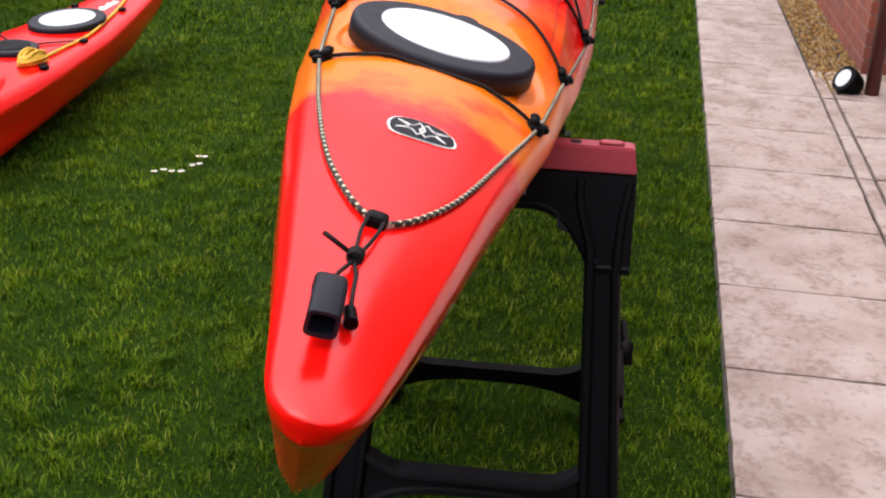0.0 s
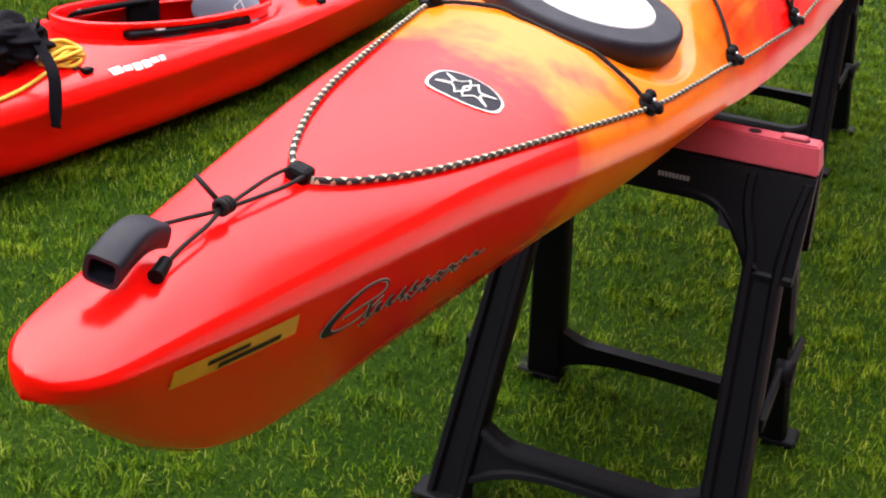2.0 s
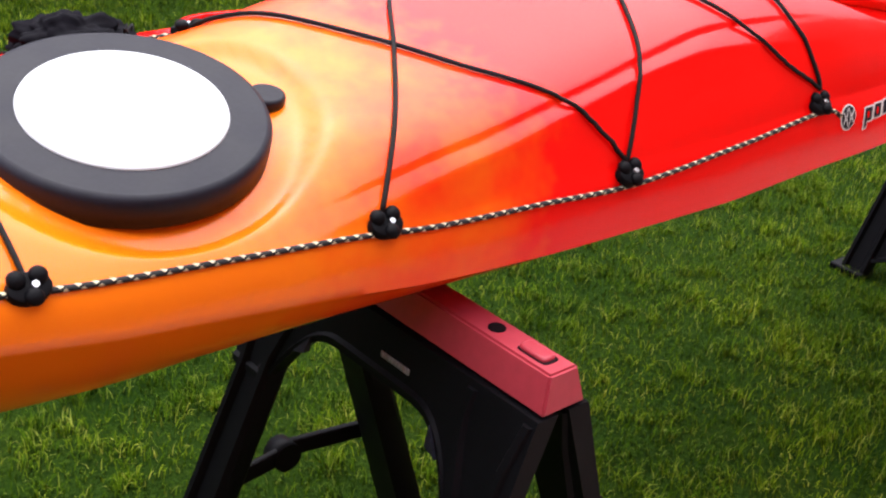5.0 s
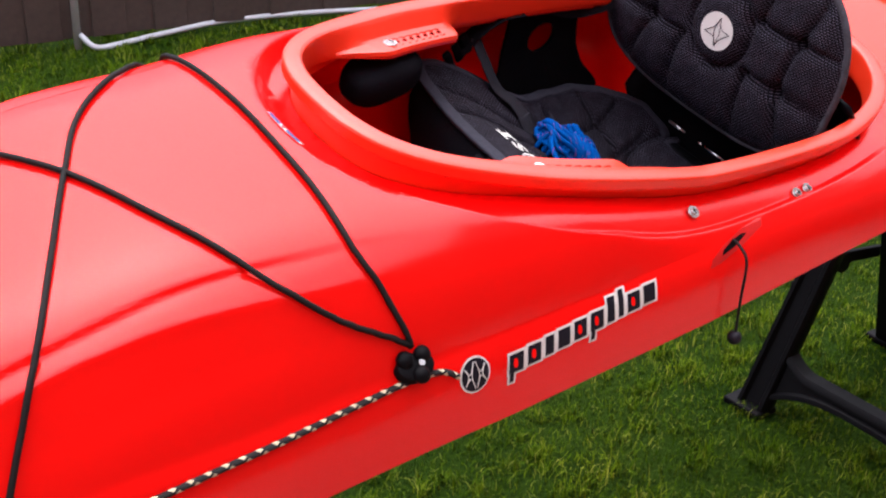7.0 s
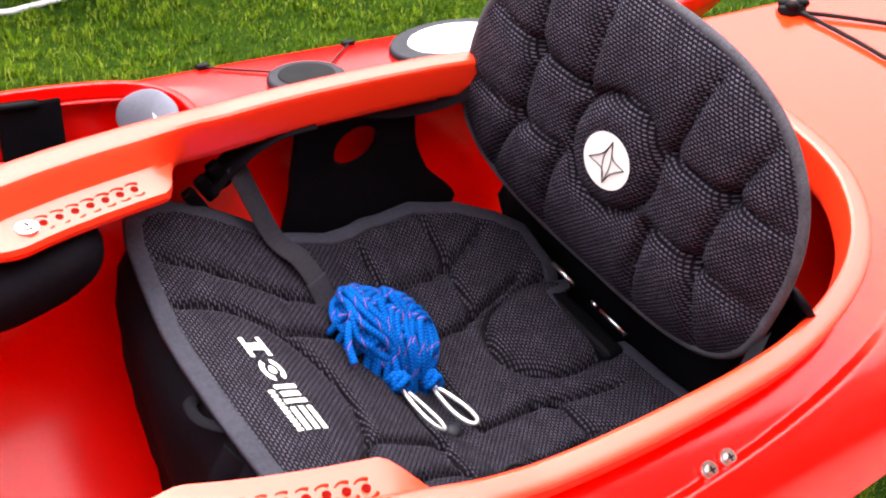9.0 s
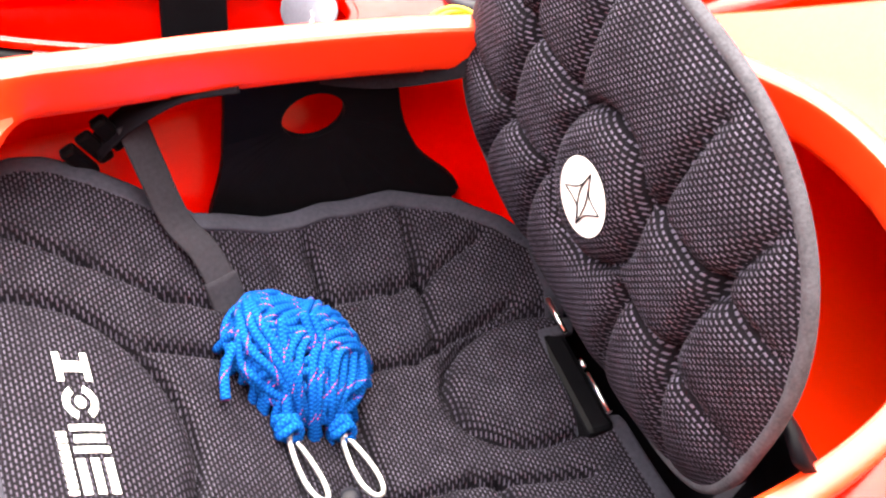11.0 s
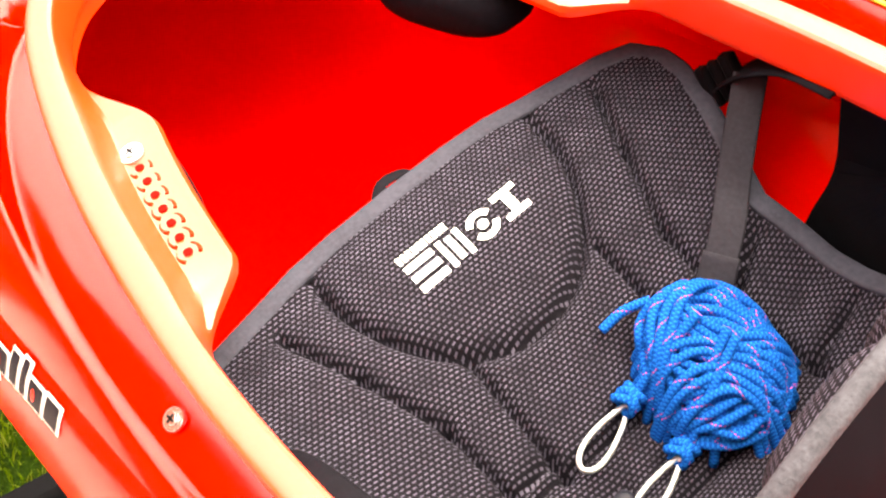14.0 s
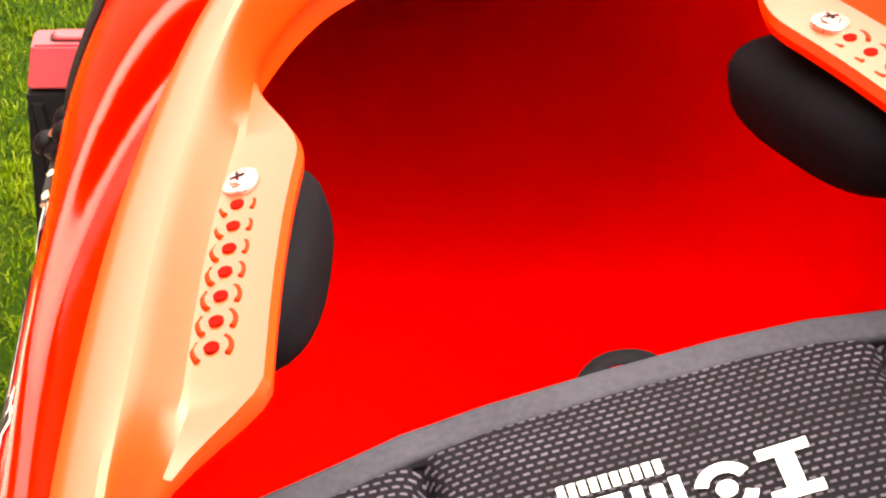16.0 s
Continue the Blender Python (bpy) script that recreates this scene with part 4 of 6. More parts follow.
def seat_seams(x, y):
    a = abs(y - SEAT_MID)
    z = 0.0
    # raised round pad at the front, bounded by a deep seam
    r = math.hypot((x - 2.545) / 0.100, (y - 0.014) / 0.103)
    if x < 2.69:
        z += groove((r - 1.0) * 0.10, 0.0050, 0.019) + 0.004 * float(1 - smoothstep(0.55, 1.0, r))
    for ax, ay, bx, by in SEAMS:
        if min(ax, bx) - 0.03 < x < max(ax, bx) + 0.03:
            z += groove(seg_dist(x, a, ax, ay, bx, by), 0.0042, 0.0155)
    r2 = math.hypot((x - 2.925) / 0.073, (y - 0.033) / 0.057)
    if x > 2.80:
        z += groove((r2 - 1.0) * 0.062, 0.006, 0.018) + 0.004 * float(1 - smoothstep(0.5, 1.0, r2))
    for bx, by in SEAT_BUTTONS:
        z -= 0.007 * math.exp(-((x - bx) ** 2 + (y - by) ** 2) / 0.012 ** 2)
    return z


SEAT_BUTTONS = ((2.749, -0.026), (2.870, 0.141), (2.870, -0.101))


def seat_half(x):
    return float(np.interp(x, [2.50, 2.53, 2.55, 2.57, 2.59, 2.62, 2.69, 2.72, 2.775, 2.80, 2.86, 2.91, 2.945, 2.97], [0.17, 0.20, 0.214, 0.224, 0.224, 0.216, 0.188, 0.192, 0.197, 0.203, 0.206, 0.192, 0.168, 0.14]))


def seat_front(y):
    return float(np.interp(abs(y), [0.0, 0.06, 0.10, 0.13, 0.16, 0.19, 0.21], [2.518, 2.519, 2.522, 2.528, 2.534, 2.541, 2.552]))


def seat_rear(y):
    return 2.966 - 0.022 * float(1 - smoothstep(0.052, 0.068, abs(y - 0.028)))


def seat():
    st = empty("seat", KM)
    tagged(st, "black quilted mesh kayak seat with grey binding", "seat")
    bm = bmesh.new()
    uv = bm.loops.layers.uv.verify()
    nx, ny = 215, 200
    top = []
    for i in range(nx + 1):
        row = []
        for j in range(ny + 1):
            q = -1 + 2 * j / ny
            y = q * 0.21
            x0, x1 = seat_front(y), seat_rear(y)
            x = x0 + (x1 - x0) * i / nx
            y = q * seat_half(x)
            z = seat_height(x, y)
            e = min(1.0, min(i, nx - i) / 3, min(j, ny - j) / 3)
            z -= 0.008 * (1 - e) ** 2
            row.append(bm.verts.new((x, y, z)))
        top.append(row)
    for i in range(nx):
        for j in range(ny):
            f = bm.faces.new((top[i][j], top[i + 1][j], top[i + 1][j + 1], top[i][j + 1]))
            f.smooth = True
            for l in f.loops:
                l[uv].uv = (l.vert.co.y, l.vert.co.x)
    edge = [top[0][j] for j in range(ny + 1)] + [top[i][ny] for i in range(1, nx + 1)] + [top[nx][j] for j in range(ny - 1, -1, -1)] + [top[i][0] for i in range(nx - 1, 0, -1)]
    pts = [v.co.copy() + Vector((0, 0, 0.004)) for v in edge][::2]
    part("cushion", bm, M_MESH, st, "black quilted mesh cushion")
    bm = bmesh.new()
    tube(bm, pts, 0.0075, 10, closed=True, flat=(0.0165, 0.006))
    part("binding", bm, M_PIPING, st, "grey fabric edge binding")
    # padded base: a rounded nose below the front edge, and side walls down to the hull
    bm = bmesh.new()
    cols = []
    for j in range(29):
        q = -1 + 2 * j / 28
        y = q * 0.200
        xf, zt = seat_front(y), seat_height(seat_front(y) + 0.004, y)
        low = -0.226 + 0.085 * abs(q) ** 3
        prof = [(xf + 0.010, y, zt - 0.004), (xf - 0.004, y, zt - 0.013)]
        for f in (0.12, 0.25, 0.4, 0.55, 0.7, 0.85, 1.0):
            k = 1 - 0.20 * f * abs(q) ** 2
            fold = 0.0035 * math.sin(11 * q + 7 * f) * math.sin(math.pi * f)
            prof.append((xf - 0.004 - 0.017 * math.sin(math.pi * min(1.0, f * 1.15) ** 0.7) + 0.012 * f + fold, y * k, zt - 0.013 + (low - zt + 0.013) * f))
        cols.append([bm.verts.new(p) for p in prof])
    for ca, cb in zip(cols, cols[1:]):
        for k in range(len(ca) - 1):
            bm.faces.new((ca[k], cb[k], cb[k + 1], ca[k + 1]))
    rows = []
    for i in range(14):
        x = 2.54 + 0.392 * i / 13
        row = []
        for j in range(13):
            q = -1 + 2 * j / 12
            y = q * (seat_half(x) - 0.014)
            row.append((bm.verts.new((x, y, seat_height(x, y) - 0.018)), bm.verts.new((x + 0.01, y * 0.78, -0.228 + 0.10 * abs(q) ** 3))))
        rows.append(row)
    for j in range(12):
        bm.faces.new((rows[13][j][0], rows[13][j + 1][0], rows[13][j + 1][1], rows[13][j][1]))
    for i in range(13):
        for j in (0, 12):
            bm.faces.new((rows[i][j][0], rows[i + 1][j][0], rows[i + 1][j][1], rows[i][j][1]))
    bmesh.ops.recalc_face_normals(bm, faces=bm.faces[:])
    base = smooth(part("seat_base", bm, M_BLACKCLOTH, st, "black padded base"), 50)
    so = base.modifiers.new("thickness", "SOLIDIFY")
    so.thickness, so.offset = 0.003, 0
    for bx, by in SEAT_BUTTONS:
        bm = bmesh.new()
        bmesh.ops.create_uvsphere(bm, u_segments=16, v_segments=8, radius=0.0085)
        for v in bm.verts:
            v.co = Vector((bx, by, seat_height(bx, by) + 0.004)) + Vector((v.co.x, v.co.y, v.co.z * 0.5))
        smooth(part("button", bm, M_HATCH, st, "grey rubber button"))
    # printed mark: plain white blocks, a ring and a thin strip
    pl = lambda u, v: Vector((2.579 + (v - 2.562) * 0.74, u - 0.009, seat_height(2.579 + (v - 2.562) * 0.74, u - 0.009) + 0.0016))
    polys = [rect(0.054, 0.076, 2.548, 2.5535, 0.0), rect(0.054, 0.076, 2.5705, 2.576, 0.0), rect(0.0610, 0.0690, 2.553, 2.571)]
    polys += [rect(0.017, 0.0215, 2.548, 2.576), rect(0.001, 0.0055, 2.548, 2.576), rect(0.0085, 0.0140, 2.550, 2.574)]
    polys += [rect(-0.028, -0.003, 2.548, 2.5545), rect(-0.028, -0.003, 2.5588, 2.5652), rect(-0.028, -0.003, 2.5695, 2.576)]
    polys += [rect(-0.028 + 0.0046 * k, -0.0248 + 0.0046 * k, 2.537, 2.5445) for k in range(10)]
    for poly in polys:
        decal("printed_block", [poly], M_PALE, pl, st)
    bm = bmesh.new()
    for a0, a1 in ((20, 150), (200, 330)):
        vs = []
        for k in range(13):
            t = math.radians(a0 + (a1 - a0) * k / 12)
            vs.append((bm.verts.new(pl(0.038 + 0.013 * math.cos(t), 2.562 + 0.014 * math.sin(t))), bm.verts.new(pl(0.038 + 0.0075 * math.cos(t), 2.562 + 0.0085 * math.sin(t)))))
        for p, q in zip(vs, vs[1:]):
            bm.faces.new((p[0], p[1], q[1], q[0]))
    blob(bm, (0.038, 2.562), ell(0.038, 2.562, 0.0045, 0.0045, 14), pl, 2)
    bmesh.ops.recalc_face_normals(bm, faces=bm.faces[:])
    part("printed_ring", bm, M_PALE, st)
    # small pull loop at the front edge
    bm = bmesh.new()
    tube(bm, catmull([(2.524, -0.012, -0.002), (2.512, -0.010, 0.002), (2.500, 0.004, 0.003), (2.502, 0.022, 0.000), (2.518, 0.030, -0.006)], 6), 0.004, 8, flat=(0.010, 0.0015))
    part("pull_loop", bm, M_BLACKCLOTH, st)
    # hinge straps to the backrest
    for y0, y1 in ((0.040, 0.073), (-0.036, 0.000), (0.005, 0.013)):
        bm = bmesh.new()
        cylinder(bm, (2.944, y0, -0.0795), (2.944, y1, -0.0795), 0.0022, 0.0022, 10)
        part("hinge_pin", bm, M_STEEL, st, "bright steel hinge pin")
    bm = bmesh.new()
    box(bm, 2.938, 2.962, -0.034, 0.078, -0.136, -0.112, 0.005)
    part("hinge_block", bm, M_BLACK, st)
    return st


seat()

BACK = Matrix(((0, 0.03, -1, 2.926), (1, 0, 0, 0.024), (0, 1, 0.03, 0.096), (0, 0, 0, 1)))  # columns: along y, up the back, out of its front


def back_outline(t):
    """The edge of the backrest: across and up, by angle."""
    c, s = math.cos(t), math.sin(t)
    wide = 0.200 if c > 0 else 0.189
    if s > 0:
        return math.copysign(abs(c) ** 0.80, c) * wide, 0.150 * s ** 0.88
    return math.copysign(abs(c) ** 0.66, c) * (wide - 0.012 * abs(s) ** 2), -0.130 * abs(s) ** 0.58


BSEAMS = [(0.052, 0.048, 0.060, 0.135), (0.058, -0.024, 0.062, -0.125), (0.116, 0.050, 0.130, 0.115), (0.116, 0.050, 0.112, -0.023), (0.112, -0.023, 0.144, -0.118),
          (0.052, 0.048, 0.116, 0.050), (0.116, 0.050, 0.195, 0.056), (0.056, -0.024, 0.112, -0.023), (0.112, -0.023, 0.200, -0.026)]


def back_bulge(w, h):
    a = abs(w)
    z = 0.0
    for ax, ay, bx, by in BSEAMS:
        z += groove(seg_dist(a, h, ax, ay, bx, by), 0.0068, 0.0165)
    r = math.hypot(w / 0.049, (h - 0.014) / 0.055)
    return z + groove((r - 1.0) * 0.052, 0.006, 0.015) + 0.005 * float(1 - smoothstep(0.6, 1.0, r))


def back_edge(w, h=0.0):
    return 0.010 * abs(w / 0.2) ** 2 + 0.025 * w - 0.020 * max(0.0, (-0.05 - h) / 0.12) ** 1.5


def back_front(w, h, f=None):
    if f is None:
        f = math.hypot(w / 0.2, h / 0.15)
    return back_edge(w, h) + (0.025 - 0.004 * abs(w / 0.2) ** 2) * (1 - f ** 6) + back_bulge(w, h) * (1 - f ** 8)


def backrest():
    bk = empty("backrest", KM)
    tagged(bk, "black quilted mesh backrest leaning forward behind the seat", "backrest")
    n, rings = 200, 84
    bm = bmesh.new()
    uv = bm.loops.layers.uv.verify()
    prev, first = None, None
    c = bm.verts.new(BACK @ Vector((0, 0, back_front(0, 0, 0))))
    loc = {c: (0, 0)}
    for k in range(1, rings + 1):
        f = k / rings
        ring = []
        for i in range(n):
            w, h = back_outline(2 * math.pi * i / n)
            v = bm.verts.new(BACK @ Vector((w * f, h * f, back_front(w * f, h * f, f))))
            loc[v] = (w * f, h * f)
            ring.append(v)
        for i in range(n):
            j = (i + 1) % n
            fc = bm.faces.new((c, ring[i], ring[j])) if prev is None else bm.faces.new((prev[i], ring[i], ring[j], prev[j]))
            fc.smooth = True
            for l in fc.loops:
                l[uv].uv = loc[l.vert]
        prev = ring
    bmesh.ops.recalc_face_normals(bm, faces=bm.faces[:])
    part("front_padding", bm, M_BACKMESH, bk, "black quilted mesh padding")
    bm = bmesh.new()
    edge = []
    for i in range(96):
        w, h = back_outline(2 * math.pi * i / 96)
        edge.append(BACK @ Vector((w, h, -0.003 + back_edge(w, h))))
    tube(bm, edge, 0.0052, 8, closed=True)
    part("binding", bm, M_EDGING, bk, "grey fabric edge binding")
    bm = bmesh.new()
    prev = None
    nn, rr = 64, 14
    c = bm.verts.new(BACK @ Vector((0, 0, -0.057)))
    for k in range(1, rr + 1):
        f = k / rr
        ring = []
        for i in range(nn):
            w, h = back_outline(2 * math.pi * i / nn)
            wr = (0.0028 * math.sin(95 * w + 75 * h) + 0.0022 * math.sin(40 * w - 60 * h)) * (1 - f ** 3)
            ring.append(bm.verts.new(BACK @ Vector((w * f, h * f, -0.007 - 0.050 * (1 - f ** 2.6) + wr + back_edge(w * f, h * f)))))
        for i in range(nn):
            j = (i + 1) % nn
            bm.faces.new((c, ring[i], ring[j])) if prev is None else bm.faces.new((prev[i], ring[i], ring[j], prev[j]))
        prev = ring
    bmesh.ops.recalc_face_normals(bm, faces=bm.faces[:])
    smooth(part("back_cover", bm, M_BACKING, bk, "dark grey nylon back cover"))
    pl = lambda lift: (lambda u, v: BACK @ Vector((u - 0.004, v + 0.012, back_front(u - 0.004, v + 0.012) + 0.001 + lift)))
    d = decal("round_label", [ell(0, 0.0, 0.0265, 0.0265, 36)], M_PALE, pl(0.0008), bk, "round white label")
    bm = bmesh.new()
    tips = [(0.0, 0.76), (-0.78, 0.14), (-0.15, -0.78), (0.70, -0.28)]
    bows = [(-0.22, 0.24), (-0.34, -0.30), (0.06, -0.34), (0.22, 0.18)]
    strokes = [(p, q, r) for p, q, r in zip(tips, bows, tips[1:] + tips[:1])] + [(tips[0], (0.14, 0.02), tips[2]), (tips[0], (-0.20, -0.02), tips[2])]
    for p, q, r in strokes:
        line = catmull([(*p, 0), (*q, 0), (*r, 0)], 7)
        tube(bm, [pl(0.0014)(0.0265 * c.x, 0.0265 * c.y) for c in line], 0.00055, 4)
    part("label_lines", bm, M_INK, d)
    return bk


backrest()


def hip_plate(s):
    """A thin black side plate with a round hole, set against the hull."""
    bm = bmesh.new()
    outer = catmull([(2.716, -0.10, 0), (2.724, -0.03, 0), (2.724, 0.046, 0), (2.728, 0.051, 0), (2.79, 0.051, 0), (2.853, 0.052, 0), (2.858, 0.047, 0), (2.869, -0.007, 0), (2.888, -0.05, 0), (2.925, -0.10, 0), (2.80, -0.125, 0)], 6, closed=True)
    n, side = len(outer), 0.232 if s > 0 else 0.208
    c = Vector((2.795, 0.0, 0))
    outer.sort(key=lambda p: math.atan2(p.y - c.y, p.x - c.x))
    front, hole, fb, hb = [], [], [], []
    for p in outer:
        a = math.atan2(p.y - c.y, p.x - c.x)
        p.y = min(p.y, 0.053 if s > 0 else 0.026)
        yb = side - 0.25 * max(0.0, -0.02 - p.y)
        front.append(bm.verts.new((p.x, s * yb, p.y)))
        fb.append(bm.verts.new((p.x, s * (yb + 0.006), p.y)))
        hole.append(bm.verts.new((c.x + 0.0255 * math.cos(a), s * side, c.y + 0.0235 * math.sin(a))))
        hb.append(bm.verts.new((c.x + 0.0255 * math.cos(a), s * (side + 0.006), c.y + 0.0235 * math.sin(a))))
    for i in range(n):
        j = (i + 1) % n
        bm.faces.new((front[i], front[j], hole[j], hole[i]))
        bm.faces.new((fb[i], hb[i], hb[j], fb[j]))
        bm.faces.new((front[i], fb[i], fb[j], front[j]))
        bm.faces.new((hole[i], hole[j], hb[j], hb[i]))
    bmesh.ops.recalc_face_normals(bm, faces=bm.faces[:])
    return part("hip_plate", bm, M_BLACK, kayak, "black side plate with a round hole")


def seat_straps(s):
    way = [(2.655, 0.226, 0.028), (2.664, 0.205, 0.000), (2.676, 0.180, -0.032), (2.690, 0.158, seat_height(2.690, 0.158) + 0.012), (2.699, 0.138, seat_height(2.699, 0.138) + 0.008)]
    if s < 0:
        way = [(2.640, -0.198, 0.006), (2.670, -0.184, -0.025), (2.700, -0.166, seat_height(2.700, -0.166) + 0.012), (2.738, -0.122, seat_height(2.738, -0.122) + 0.010)]
    bm = bmesh.new()
    tube(bm, catmull(way, 8), 0.01, 8, flat=(0.0245, 0.0026))
    a = part("strap", bm, M_STRAP, kayak, "grey ribbed webbing strap")
    if s > 0:
        bm = bmesh.new()
        tube(bm, catmull([(2.698, 0.140, seat_height(2.698, 0.140) + 0.009), (2.704, 0.122, seat_height(2.704, 0.122) + 0.007), (2.710, 0.104, seat_height(2.710, 0.104) + 0.006)], 5), 0.01, 8, flat=(0.028, 0.004))
        part("strap_tip", bm, M_STRAP, a, "dark grey folded strap end")
    bm = bmesh.new()
    dy = 0.0 if s > 0 else 0.034
    tube(bm, catmull([(2.630, s * 0.228 + dy, 0.006), (2.655, s * 0.228 + dy, 0.032), (2.690, s * 0.227 + dy, 0.052), (2.730, s * 0.224 + dy, 0.056)], 6), 0.01, 8, flat=(0.028, 0.003))
    part("upper_strap", bm, M_BLACKCLOTH, kayak, "black webbing strap")
    buckle = empty("buckle")
    buckle.parent = kayak
    for k in range(3):
        bm = bmesh.new()
        c = Vector((2.618 + 0.011 * k, s * 0.227 + dy, -0.004 + 0.012 * k))
        beam_between(bm, c + Vector((-0.009, 0, 0.014)), c + Vector((0.009, 0, -0.014)), 0.013, 0.010 if k != 1 else 0.007, (0, 1, 0), 0.003)
        part("buckle_bar", bm, M_BLACK, buckle)
    bm, prev = bmesh.new(), None
    for c in catmull([(2.795, s * 0.2265, 0.056), (2.835, s * 0.2275, 0.043), (2.87, s * 0.223, 0.043), (2.91, s * 0.207, 0.060)], 6):
        row = [bm.verts.new(c + Vector((0.003 * q, s * 0.004 * q + dy, 0.0135 * q))) for q in (-1, 0, 1)]
        if prev:
            for j in (0, 1):
                bm.faces.new((prev[j], prev[j + 1], row[j + 1], row[j]))
        prev = row
    bmesh.ops.solidify(bm, geom=bm.faces[:], thickness=0.002)
    bmesh.ops.recalc_face_normals(bm, faces=bm.faces[:])
    part("back_strap", bm, M_STRAP, kayak, "grey webbing strap")


for s in (1, -1):
    hip_plate(s)
    seat_straps(s)

# front pocket strap under the seat's nose
bm = bmesh.new()
tube(bm, catmull([(2.512, -0.030, -0.004), (2.500, -0.034, -0.035), (2.492, -0.045, -0.09), (2.488, -0.07, -0.17)], 6), 0.01, 8, flat=(0.024, 0.003))
part("base_strap", bm, M_BLACKCLOTH, kayak, "black webbing strap")
bm = bmesh.new()
box(bm, 2.480, 2.500, -0.056, -0.020, -0.082, -0.056, 0.003)
part("base_buckle", bm, M_BLACK, kayak)


# ---------------------------------------------------------------- rope on the seat
M_ROPE = material("blue_rope", (0.01, 0.12, 0.55), 0.7, 0.0, 0.01)
_n = Nodes(M_ROPE)
_uv = _n.sep(_n.coords("UV"))
_a = _n.math("FRACT", _n.math("ADD", _n.math("MULTIPLY", _uv[0], 300.0), _n.math("MULTIPLY", _uv[1], 3.0)))
_b = _n.math("FRACT", _n.math("SUBTRACT", _n.math("MULTIPLY", _uv[0], 300.0), _n.math("MULTIPLY", _uv[1], 3.0)))
_f = _n.math("MULTIPLY", _n.math("LESS_THAN", _n.math("FRACT", _n.math("ADD", _n.math("MULTIPLY", _uv[0], 34.0), _uv[1])), 0.07), _n.math("LESS_THAN", _b, 0.6))
_c = _n.ramp(_n.math("MULTIPLY", _a, _b), [(0.0, (0.0004, 0.032, 0.20)), (0.5, (0.0006, 0.110, 0.42))])
_n.color(_n.mix(_f, _c, (0.24, 0.05, 0.20)))
_n.bump(_n.math("MULTIPLY", _a, _b), 0.1, 0.001)


